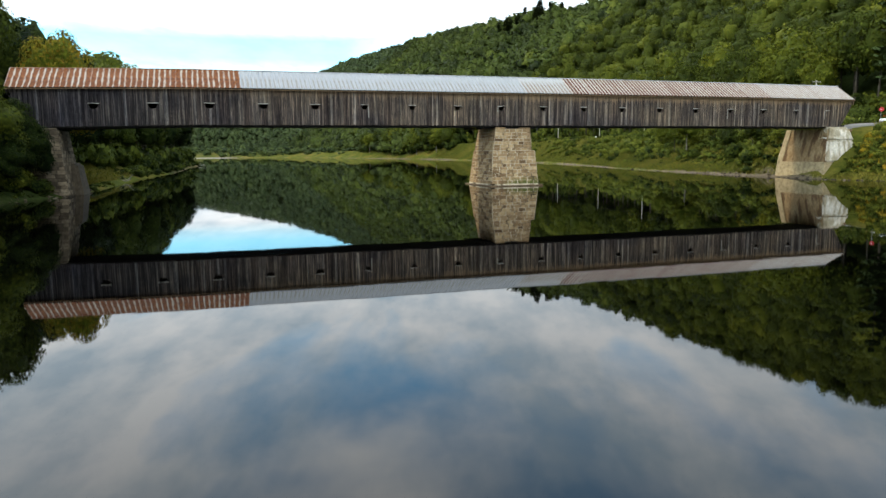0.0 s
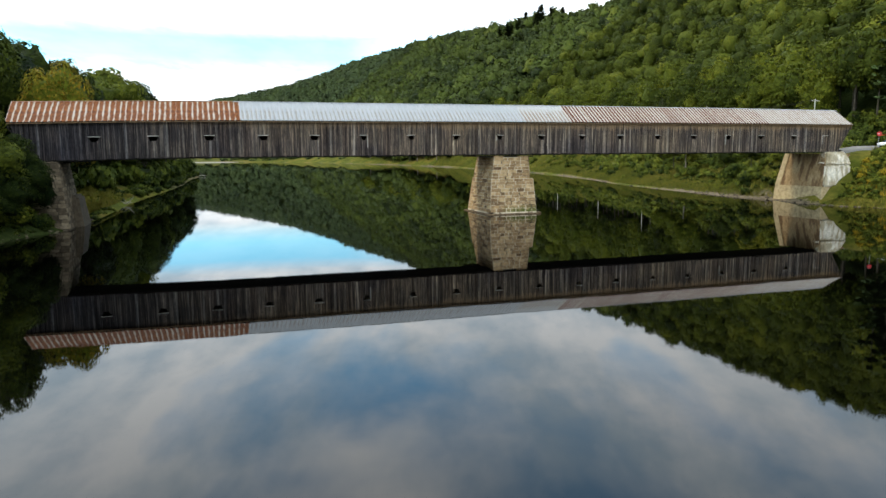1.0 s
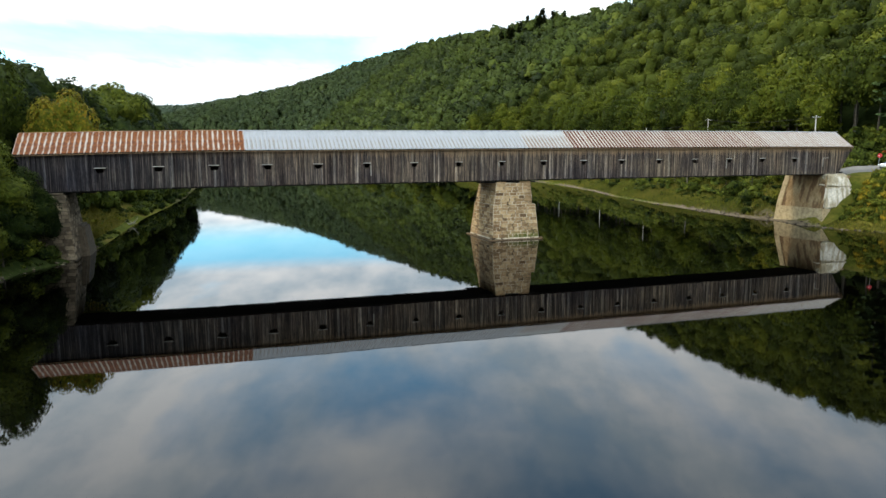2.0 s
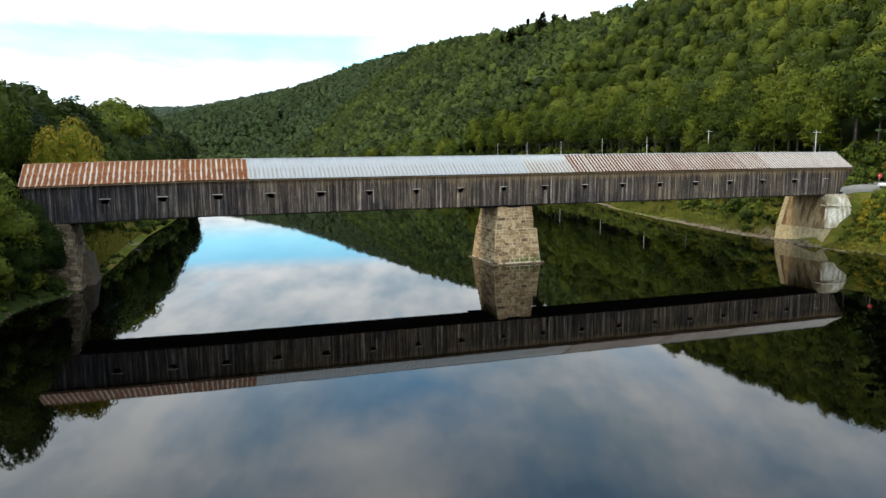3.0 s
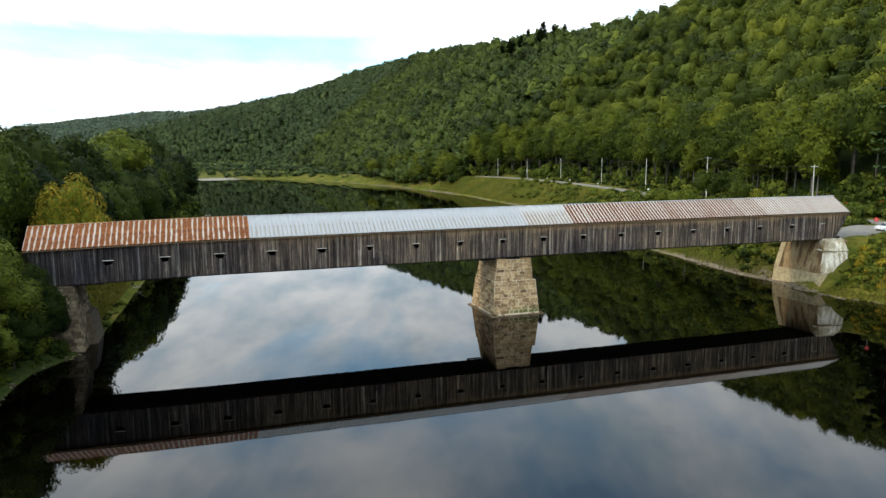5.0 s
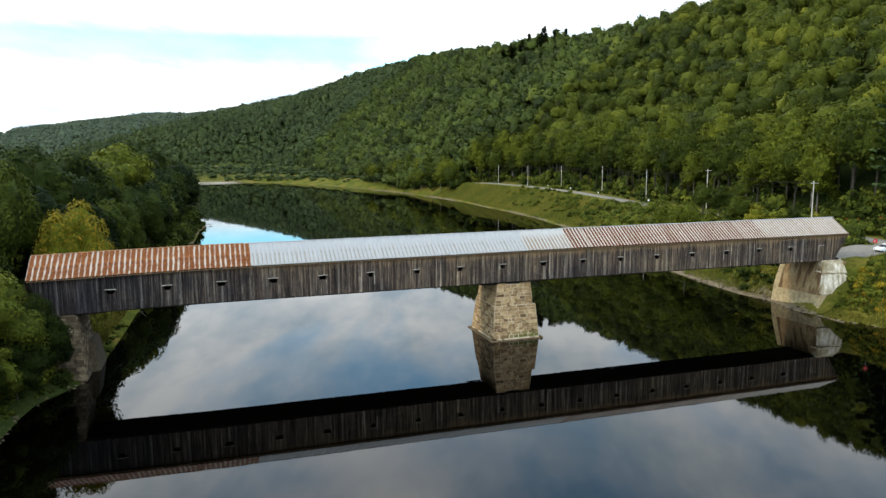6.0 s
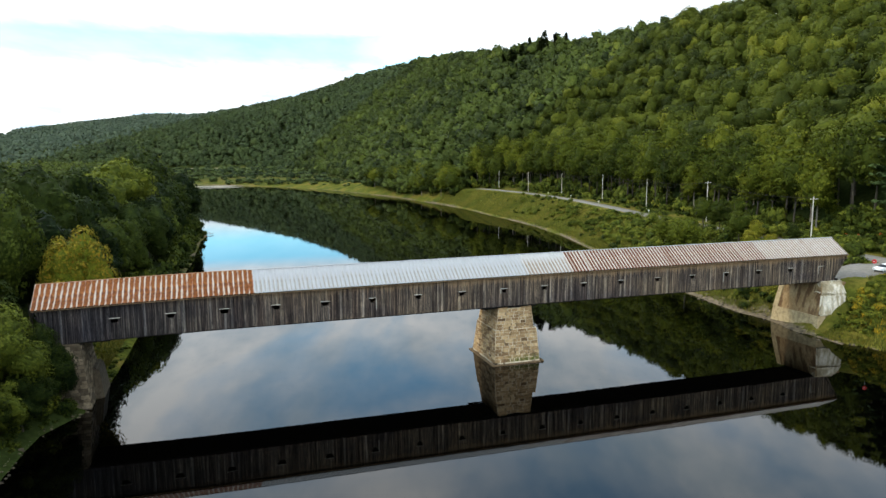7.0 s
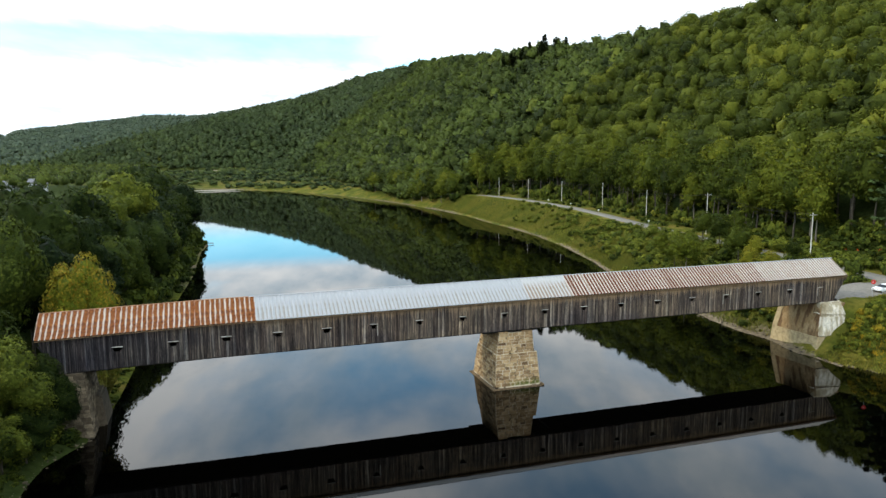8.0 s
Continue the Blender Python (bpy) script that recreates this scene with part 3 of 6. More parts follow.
WINDOW_STEP, WINDOWS = 7.15, 18


def camber(x):
    """How far the bridge stands over or under its level line at x."""
    return float(np.interp(x, [-67, -56, -45, -25, 15, 50, 71], [-0.42, -0.18, 0.0, 0.03, 0.12, 0.12, 0.05]))


def wall_foot(x):
    """The lower edge of the siding, cut back in a slant at both ends."""
    z = SILL + camber(x)
    z += max(0.0, (WALL_LEFT + 1.9 - x) / 1.9) * 4.6
    z += max(0.0, (x - (WALL_RIGHT - 3.0)) / 3.0) * 4.3
    return z


bridge = thing("covered_bridge", "long covered bridge of weathered grey boards with part-rusted metal roof", "bridge")

# frame behind the boards: chords, posts between windows, floor, far wall
window_x = [-57.2 + WINDOW_STEP * i for i in range(WINDOWS)]
HOLE_LOW, HOLE_HIGH = 2.24, 2.88


def hole_width(x):
    """The openings near the wooded end are wider."""
    return 1.14 if x < -25 else 0.90



def build_wall_frame():
    bm = bmesh.new()
    edges = [WALL_LEFT + 1.6] + [v for x in window_x for v in (x - hole_width(x) / 2 - 0.1, x + hole_width(x) / 2 + 0.1)] + [WALL_RIGHT - 2.6]
    for a, b in zip(edges[0::2], edges[1::2]):
        z = SILL + camber((a + b) / 2)
        box_into(bm, a, 0.10, z + 0.1, b, 0.22, z + 4.9)
    for x in window_x:
        z = SILL + camber(x)
        box_into(bm, x - hole_width(x) / 2 - 0.1, 0.102, z + 0.12, x + hole_width(x) / 2 + 0.1, 0.218, z + HOLE_LOW)
        box_into(bm, x - hole_width(x) / 2 - 0.1, 0.102, z + HOLE_HIGH, x + hole_width(x) / 2 + 0.1, 0.218, z + 4.88)
    return bm


side_wall = part("side_wall", build_wall_frame(), DARK_WOOD, bridge, "weathered vertical board siding with small openings")

bm = bmesh.new()
spans = [WALL_LEFT + 2 + 3.93 * i for i in range(35)]
loft_into(bm, [[(x, 0.26, SILL + camber(x) - 0.16), (x, WIDTH - 0.26, SILL + camber(x) - 0.16), (x, WIDTH - 0.26, SILL + camber(x) + 0.35), (x, 0.26, SILL + camber(x) + 0.35)] for x in spans])
part("deck", bm, DARK_WOOD, bridge, "dark timber deck seen from below")
bm = bmesh.new()
spans = [WALL_LEFT + 2 + 3.93 * i for i in range(35)]
loft_into(bm, [[(x, WIDTH - 0.22, SILL + camber(x)), (x, WIDTH, SILL + camber(x)), (x, WIDTH, SILL + camber(x) + 4.95), (x, WIDTH - 0.22, SILL + camber(x) + 4.95)] for x in spans])
part("far_wall", bm, SIDING, bridge)
bm = bmesh.new()
box_into(bm, 0, 0.3, -0.19, 0.3, WIDTH - 0.3, -0.08, 0.015)
beam_mesh = mesh_of("floor_beam", bm, DARK_WOOD)
for i in range(40):
    a = WALL_LEFT + 2.5 + 3.35 * i
    part("floor_beam", beam_mesh, None, bridge).location = (a, 0, SILL + camber(a))


def board_verts(w, low, high, left_cut=0.0, right_cut=0.0, proud=0.0):
    """The eight corners of a sawn board; its feet can be cut in a slant."""
    g = 0.012
    return [(g, -0.035 - proud, low + left_cut), (w - g, -0.035 - proud, low + right_cut), (w - g, 0.0, low + right_cut), (g, 0.0, low + left_cut),
            (g, -0.035 - proud, high), (w - g, -0.035 - proud, high), (w - g, 0.0, high), (g, 0.0, high)]


BOX_FACES = [(0, 1, 5, 4), (1, 2, 6, 5), (2, 3, 7, 6), (3, 0, 4, 7), (4, 5, 6, 7), (3, 2, 1, 0)]


def build_boards():
    rng = random.Random(4)
    shared, rest_v, rest_f = {}, [], []
    x, made = WALL_LEFT, 0
    while x < WALL_RIGHT - 0.1:
        w = rng.choice((0.24, 0.28, 0.28, 0.32, 0.36))
        z = SILL + camber(x + w / 2)
        hole = next((c for c in window_x[:-1] if c - hole_width(c) / 2 - w * 0.3 < x + w / 2 < c + hole_width(c) / 2 + w * 0.3), None)
        a, b = wall_foot(x) - z, wall_foot(x + w) - z
        slant = abs(a - b) > 0.05
        ragged = rng.choice((0.0, 0.0, -0.04, 0.03, 0.06))
        proud = rng.choice((0.0, 0.012, 0.02))
        if slant:
            runs = [("end", 0.0, 4.93, max(a, 0), max(b, 0))]
        elif hole is not None:
            runs = [("low", ragged, HOLE_LOW, 0, 0), ("high", HOLE_HIGH, 4.93, 0, 0)]
        else:
            runs = [("full", ragged, 4.93, 0, 0)]
        for kind, low, high, ca, cb in runs:
            key = (w, round(low, 2), round(high, 2), round(ca, 2), round(cb, 2), proud)
            if made < 300:
                if key not in shared:
                    me = bpy.data.meshes.new("board")
                    me.from_pydata(board_verts(w, low, high, ca, cb, proud), [], BOX_FACES)
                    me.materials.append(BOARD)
                    shared[key] = me
                ob = new("board", shared[key])
                ob.location = (x, 0.098, z)
                ob.parent = side_wall
                made += 1
            else:
                n = len(rest_v)
                rest_v += [(vx + x, vy + 0.098, vz + z) for vx, vy, vz in board_verts(w, low, high, ca, cb, proud)]
                rest_f += [tuple(n + k for k in f) for f in BOX_FACES]
        x += w
    me = bpy.data.meshes.new("siding")
    me.from_pydata(rest_v, [], rest_f)
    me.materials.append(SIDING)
    tagged(part("siding", me, SIDING, side_wall), kind="stuff")


def build_windows():
    """Small square openings, each with a pale sloping cap board over it and a worn lower lip."""
    rng = random.Random(9)
    for x in window_x:
        z = SILL + camber(x)
        bm = bmesh.new()
        w = hole_width(x) / 2 + 0.14
        prism_into(bm, [(x - w, -0.05, z + HOLE_HIGH - 0.02), (x - w, 0.058, z + HOLE_HIGH - 0.02), (x - w, 0.058, z + HOLE_HIGH + 0.10), (x - w, -0.08, z + HOLE_HIGH + 0.03)],
                   [(x + w, -0.05, z + HOLE_HIGH - 0.02), (x + w, 0.058, z + HOLE_HIGH - 0.02), (x + w, 0.058, z + HOLE_HIGH + 0.10), (x + w, -0.08, z + HOLE_HIGH + 0.03)])
        cap = part("window_cap", bm, PALE_WOOD, bridge, "pale board over a small opening")
        # torn corners of board narrow the hole towards its foot
        for side in (-1, 1):
            bm = bmesh.new()
            cut = rng.choice((0.10, 0.18, 0.30))
            a = x + side * (hole_width(x) / 2 + 0.12)
            ring = [(a, z + HOLE_LOW - 0.05), (a - side * (cut + 0.12), z + HOLE_LOW - 0.05), (a - side * 0.12, z + HOLE_HIGH - 0.16), (a, z + HOLE_HIGH - 0.1)]
            prism_into(bm, [(u, 0.05, v) for u, v in ring], [(u, 0.085, v) for u, v in ring])
            part("broken_board", bm, SIDING, cap)
        # a pale jamb stands beside the narrower openings
        if x > -25 and rng.random() < 0.55:
            bm = bmesh.new()
            a = x + rng.choice((-1, -1, 1)) * (hole_width(x) / 2 + 0.10)
            box_into(bm, a - 0.06, 0.02, z + HOLE_LOW - rng.uniform(0.1, 1.2), a + 0.06, 0.062, z + HOLE_HIGH - 0.03)
            part("jamb", bm, PALE_WOOD, cap)


build_boards()
build_windows()

# roof: ribbed sheets on the slope over the river, one mesh on the far slope
SHEET, RIB = 0.612, 0.10
SLOPE_RUN, SLOPE_RISE = WIDTH / 2 + 0.42, RIDGE - EAVE


def sheet_mesh(mat, side, width=SHEET):
    """One sheet from eave to ridge with a raised rib on its left edge."""
    profile = [(0.0, 0.0), (0.03, RIB), (0.13, RIB), (0.17, 0.01), (0.39, 0.012), (width + 0.02, 0.0)]
    verts, faces = [], []
    for y, z in ((-0.42, EAVE), (-0.42 + SLOPE_RUN, RIDGE)):
        for px_, up in profile:
            verts.append((px_, y if side > 0 else WIDTH - y, z + up))
    for y, z in ((-0.42, EAVE - 0.035), (-0.42 + SLOPE_RUN, RIDGE - 0.035)):
        for px_, up in profile:
            verts.append((px_, y if side > 0 else WIDTH - y, z + up))
    k = len(profile)
    for i in range(k - 1):
        faces += [(i, i + 1, k + i + 1, k + i), (2 * k + i + 1, 2 * k + i, 3 * k + i, 3 * k + i + 1), (i + 1, i, 2 * k + i, 2 * k + i + 1)]
    me = bpy.data.meshes.new("roof_sheet")
    me.from_pydata(verts, [], faces)
    me.materials.append(mat)
    return me


def roof_wear(x):
    if x < -39.4:
        return ROOF_RUSTY
    if x < 4.0:
        return ROOF_BARE
    if x < 11.8:
        return ROOF_FAINT
    if 14.6 <= x < 15.3 or 45.8 <= x < 46.5:
        return ROOF_TINGED
    return ROOF_STREAKED if x < 51.0 else ROOF_TINGED


stations = [LEFT_END + 0.1 + (RIGHT_END - LEFT_END - 0.2) * i / 46 for i in range(47)]
bm = bmesh.new()
ring = [(-0.38, EAVE - 0.13), (WIDTH / 2, RIDGE - 0.11), (WIDTH + 0.38, EAVE - 0.13), (WIDTH + 0.38, EAVE - 0.08), (WIDTH / 2, RIDGE - 0.06), (-0.38, EAVE - 0.08)]
loft_into(bm, [[(x, y, z + camber(x)) for y, z in ring] for x in stations])
roof = part("roof", bm, DARK_WOOD, bridge, "ribbed sheet metal roof, rust-red at one end, grey-white along the middle")


def build_roof():
    meshes = {}
    count = round((RIGHT_END - LEFT_END) / SHEET)
    x = LEFT_END
    while x < RIGHT_END - 0.3:
        mat = roof_wear(x)
        width = 0.695 if mat is ROOF_RUSTY else SHEET
        if mat.name not in meshes:
            meshes[mat.name] = sheet_mesh(mat, 1, width)
        ob = new("roof_sheet", meshes[mat.name])
        ob.location = (x, 0, camber(x))
        ob.parent = roof
        x += width
    verts, faces = [], []
    src = sheet_mesh(ROOF_BARE, -1)
    base = np.array([v.co[:] for v in src.vertices])
    quads = np.array([p.vertices[:] for p in src.polygons])
    for i in range(count):
        x = LEFT_END + i * SHEET
        faces.append(quads + len(base) * i)
        verts.append(base + np.array([x, 0, camber(x)]))
    tagged(part("far_roof_slope", array_mesh("far_roof_slope", np.concatenate(verts), np.concatenate(faces), ROOF_BARE), None, roof), kind="stuff")
    y = WIDTH / 2
    ring = [(y - 0.13, RIDGE + 0.02), (y, RIDGE + 0.10), (y + 0.13, RIDGE + 0.02), (y, RIDGE + 0.06)]
    for low, high, mat, label in ((LEFT_END, -39.5, RIDGE_RUST, "rusted folded metal ridge cap"), (-39.5, RIGHT_END, ROOF_BARE, "pale folded metal ridge cap")):
        bm = bmesh.new()
        run = [low + 0.1 + (high - low - 0.15) * k / 24 for k in range(25)]
        loft_into(bm, [[(x, yy, zz + camber(x)) for yy, zz in ring] for x in run])
        part("ridge_cap", bm, mat, roof, label)
    bm = bmesh.new()
    ring = [(-0.37, EAVE - 0.24), (-0.33, EAVE - 0.24), (-0.33, EAVE - 0.20), (0.06, EAVE - 0.20), (0.06, EAVE - 0.15), (-0.33, EAVE - 0.15), (-0.33, EAVE - 0.14), (-0.37, EAVE - 0.14)]
    loft_into(bm, [[(x, yy, zz + camber(x)) for yy, zz in ring] for x in stations])
    part("eave_board", bm, EAVE_WOOD, roof, "brown-stained board under the eave")


build_roof()


def build_portal(x, out):
    """A gable end: boards over a wide arched opening, and the raking side posts."""
    bm = bmesh.new()
    z = camber(x)
    low, top = SILL + z, EAVE + z
    ring = [(-0.1, top - 0.9), (0.5, top - 0.9), (1.4, top - 0.2), (WIDTH - 1.4, top - 0.2), (WIDTH - 0.5, top - 0.9), (WIDTH + 0.1, top - 0.9), (WIDTH + 0.1, top - 0.1), (WIDTH / 2, RIDGE + z - 0.2), (-0.1, top - 0.1)]
    prism_into(bm, [(x, y, zz) for y, zz in ring], [(x + 0.12 * out, y, zz) for y, zz in ring])
    for y in (0.12, WIDTH - 0.32):
        prism_into(bm, [(x, y, top - 0.95), (x - 0.3 * out, y, top - 0.95), (x - 0.3 * out, y + 0.2, top - 0.95), (x, y + 0.2, top - 0.95)],
                   [(x - 2.6 * out, y, low), (x - 2.9 * out, y, low), (x - 2.9 * out, y + 0.2, low), (x - 2.6 * out, y + 0.2, low)])
    part("portal", bm, SIDING, bridge, "boarded gable over the bridge entrance")


build_portal(LEFT_END + 0.25, -1)
build_portal(RIGHT_END - 0.25, 1)


# ---- stonework ----
def lerp(a, b, s):
    return a + (b - a) * s


def stone_block(p00, p10, p11, p01, out, depth, rng, inset=0.065):
    """A worn block: its face quad (corners in order), pushed out by a little and cut at the edges."""
    c = [Vector(p) for p in (p00, p10, p11, p01)]
    mid = sum(c, Vector()) / 4
    n = Vector(out)
    ring = []
    for v in c:
        d = (v - mid)
        ring.append(v - d.normalized() * inset)
    proud = rng.uniform(0.01, 0.06)
    face = [mid + (v - mid) * 0.93 + n * (proud + rng.uniform(-0.01, 0.015)) for v in ring]
    backs = [v - n * depth for v in ring]
    verts = [tuple(v) for v in face + ring + backs]
    faces = [(0, 1, 2, 3)]
    for i in range(4):
        j = (i + 1) % 4
        faces += [(4 + i, 4 + j, j, i), (8 + i, 8 + j, 4 + j, 4 + i)]
    return verts, faces


def lay_face(parent, corners, courses, width, mat, out, seed, name="stone_block"):
    """Courses of blocks over a face given by its corners: low left, low right, high right, high left."""
    rng = random.Random(seed)
    a, b, c, d = (Vector(p) for p in corners)
    cuts = [0.0]
    for _ in range(courses):
        cuts.append(cuts[-1] + rng.uniform(0.75, 1.3))
    cuts = [v / cuts[-1] for v in cuts]
    for i in range(courses):
        s0, s1 = cuts[i], cuts[i + 1]
        l0, r0, l1, r1 = lerp(a, d, s0), lerp(b, c, s0), lerp(a, d, s1), lerp(b, c, s1)
        total, xs = (r0 - l0).length, [0.0]
        while xs[-1] < total - width * 0.5:
            xs.append(xs[-1] + width * rng.uniform(0.55, 1.6))
        xs = [v / xs[-1] for v in xs]
        for u0, u1 in zip(xs, xs[1:]):
            v, f = stone_block(lerp(l0, r0, u0), lerp(l0, r0, u1), lerp(l1, r1, u1), lerp(l1, r1, u0), out, 0.12, rng)
            o = Vector(v[0])
            me = bpy.data.meshes.new(name)
            me.from_pydata([tuple(Vector(p) - o) for p in v], [], f)
            me.materials.append(mat)
            ob = new(name, me)
            ob.location = o
            ob.parent = parent


def frustum(bm, low, high, z0, z1):
    """A solid between two rectangles (x0, y0, x1, y1)."""
    r = []
    for (x0, y0, x1, y1), z in ((low, z0), (high, z1)):
        r.append([(x0, y0, z), (x1, y0, z), (x1, y1, z), (x0, y1, z)])
    prism_into(bm, *r)


def build_pier():
    pier = thing("bridge_pier", "tapered pier of tan stone blocks, mossy at the waterline", "pier")
    lo0, lo1 = (-2.25, -1.45, 6.0, 9.2), (-1.55, -0.30, 5.6, 8.0)
    up0, up1 = (-1.40, -0.15, 5.15, 7.9), (-0.85, 0.22, 5.0, 7.7)
    bm = bmesh.new()
    frustum(bm, lo0, lo1, -2.0, 5.5)
    frustum(bm, up0, up1, 5.5, 8.85)
    part("core", bm, MORTAR, pier, "pale mortar core")
    for seed, (p, q, z0, z1, n) in enumerate(((lo0, lo1, 0.35, 5.48, 10), (up0, up1, 5.52, 8.84, 7))):
        def at(r0, r1, z, zz0, zz1):
            return [lerp(u, v, (z - zz0) / (zz1 - zz0)) for u, v in zip(r0, r1)]
        base = -2.0 if seed == 0 else 5.5
        top = 5.5 if seed == 0 else 8.85
        r0, r1 = at(p, q, z0, base, top), at(p, q, z1, base, top)
        lay_face(pier, [(r0[0], r0[1], z0), (r0[2], r0[1], z0), (r1[2], r1[1], z1), (r1[0], r1[1], z1)], n, 1.05, PIER_STONE, (0, -0.98, 0.1), 20 + seed)
        lay_face(pier, [(r0[0], r0[3], z0), (r0[0], r0[1], z0), (r1[0], r1[1], z1), (r1[0], r1[3], z1)], n, 1.2, PIER_STONE, (-0.98, 0, 0.1), 30 + seed)
        lay_face(pier, [(r0[2], r0[1], z0), (r0[2], r0[3], z0), (r1[2], r1[3], z1), (r1[2], r1[1], z1)], n, 2.2, PIER_STONE, (0.98, 0, 0.1), 40 + seed)
    bm = bmesh.new()
    box_into(bm, -2.6, -1.65, -1.5, 6.0, 9.5, 0.16, 0.12)
    box_into(bm, 5.95, -1.5, -1.5, 6.55, -0.3, 0.30, 0.16)
    part("footing", bm, FOOTING, pier, "low brown footing at the waterline")
    for x0, x1, y0, y1 in ((-0.9, 0.75, 0.15, 1.8), (3.1, 4.95, 0.15, 1.8), (-0.9, 0.75, 5.4, 7.6), (3.1, 4.95, 5.4, 7.6)):
        bm = bmesh.new()
        box_into(bm, x0, y0, 8.83, x1, y1, SILL - 0.20, 0.05)
        part("bearing_block", bm, PIER_STONE, pier)
    for y in (0.5, 1.3, 6.0, 6.9):
        bm = bmesh.new()
        box_into(bm, -3.6, y, SILL - 0.33, 6.0, y + 0.32, SILL - 0.17, 0.02)
        part("bolster_beam", bm, DARK_WOOD, pier)


def lumpy_block(bm, low, z0, high, z1, seed):
    """A weathered mass of concrete between two outlines: its faces bulge and its edges are worn round."""
    rng = np.random.default_rng(seed)
    waves = [(rng.normal(0, 1.3, 3), rng.uniform(0, 6.28)) for _ in range(7)]
    tmp = bmesh.new()
    prism_into(tmp, [(x, y, z0) for x, y in low], [(x, y, z1) for x, y in high])
    bmesh.ops.bevel(tmp, geom=tmp.edges[:], offset=0.28, segments=2, affect="EDGES")
    bmesh.ops.subdivide_edges(tmp, edges=[e for e in tmp.edges if e.calc_length() > 0.8], cuts=6, use_grid_fill=True)
    for v in tmp.verts:
        push = [sum(math.sin(float(np.dot(k, v.co)) * (1 + 0.3 * a) + p + a) for k, p in waves) for a in range(3)]
        v.co += Vector(push) * 0.035
    me = bpy.data.meshes.new("mass")
    tmp.to_mesh(me)
    tmp.free()
    bm.from_mesh(me)
    bpy.data.meshes.remove(me)


def build_right_abutment():
    ab = thing("bridge_abutment", "concrete abutment stained brown, with a white-streaked wing wall", "abutment")
    bm = bmesh.new()
    prism_into(bm, [(62.5, -1.75, -1.5), (72, -1.75, -1.5), (72, 9.6, -1.5), (62.0, 9.6, -1.5)], [(62.9, -1.35, 3.0), (72, -1.35, 3.0), (72, 9.3, 3.0), (62.4, 9.3, 3.0)])
    part("plinth", bm, CONCRETE, ab, "pale buff concrete plinth")
    bm = bmesh.new()
    prism_into(bm, [(63.1, -1.1, 3.0), (70.2, -1.1, 3.0), (70.2, 9.0, 3.0), (62.5, 9.0, 3.0)], [(64.4, -0.35, 8.95), (70.2, -0.35, 8.95), (70.2, 8.4, 8.95), (63.9, 8.4, 8.95)])
    part("face_wall", bm, RUSTY_CONCRETE, ab, "rust-brown stained concrete face")
    bm = bmesh.new()
    lumpy_block(bm, [(63.2, -1.25), (68.6, -2.3), (70.5, 1.0), (63.4, 1.0)], 3.0, [(63.9, -0.95), (68.9, -2.1), (70.5, 1.0), (64.0, 1.0)], 6.95, 5)
    lumpy_block(bm, [(63.95, -0.8), (69.2, -1.95), (70.8, 1.0), (64.0, 1.0)], 6.9, [(64.35, -0.45), (68.3, -1.0), (70.4, 1.0), (64.4, 1.0)], 9.3, 9)
    part("wing_wall", bm, WHITE_CONCRETE, ab, "grey wing wall with white lime streaks")
    bm = bmesh.new()
    prism_into(bm, [(62.45, 8.2, 3.0), (63.2, 8.2, 3.0), (63.2, 9.3, 3.0), (62.3, 9.3, 3.0)], [(63.8, 7.6, 9.0), (64.6, 7.6, 9.0), (64.6, 8.7, 9.0), (63.7, 8.7, 9.0)])
    part("edge_pilaster", bm, CONCRETE, ab, "grey corner with white lime streaks")
    bm = bmesh.new()
    box_into(bm, 65.0, 0.1, 8.9, 68.0, 1.4, SILL - 0.02, 0.06)
    part("bearing_block", bm, WHITE_CONCRETE, ab)


def build_left_abutment():
    ab = thing("bridge_abutment", "rough grey stone abutment half hidden by trees", "abutment")
    bm = bmesh.new()
    lo, hi = (-74, -1.9, -60.4, 9.0), (-74, -0.1, -61.6, 8.0)
    frustum(bm, lo, hi, -1.5, 8.55)
    part("core", bm, OLD_CORE, ab)
    lay_face(ab, [(-69.5, -1.75, 0.2), (-60.5, -1.75, 0.2), (-61.6, -0.12, 8.5), (-69.5, -0.12, 8.5)], 17, 0.85, OLD_STONE, (0, -0.98, 0.15), 51)
    lay_face(ab, [(-60.5, -1.75, 0.2), (-60.5, 8.9, 0.2), (-61.6, 8.0, 8.5), (-61.6, -0.1, 8.5)], 17, 1.0, OLD_STONE, (0.98, 0, 0.12), 52)
    bm = bmesh.new()
    frustum(bm, (-62.5, 2.5, -59.3, 9.4), (-62.5, 3.6, -60.2, 8.9), -1.5, 4.2)
    bmesh.ops.bevel(bm, geom=bm.edges[:], offset=0.3, segments=2, affect="EDGES")
    part("buttress", bm, OLD_CORE, ab, "rounded concrete buttress at the foot")
    bm = bmesh.new()
    box_into(bm, -64.4, -0.2, 8.5, -61.7, 1.6, SILL - 0.45, 0.08)
    part("bearing_block", bm, OLD_STONE, ab)
    for y in (0.4, 1.2, 6.2):
        bm = bmesh.new()
        box_into(bm, -66, y, SILL - 0.52, -58.0, y + 0.34, SILL - 0.30, 0.02)
        part("bolster_beam", bm, DARK_WOOD, ab)


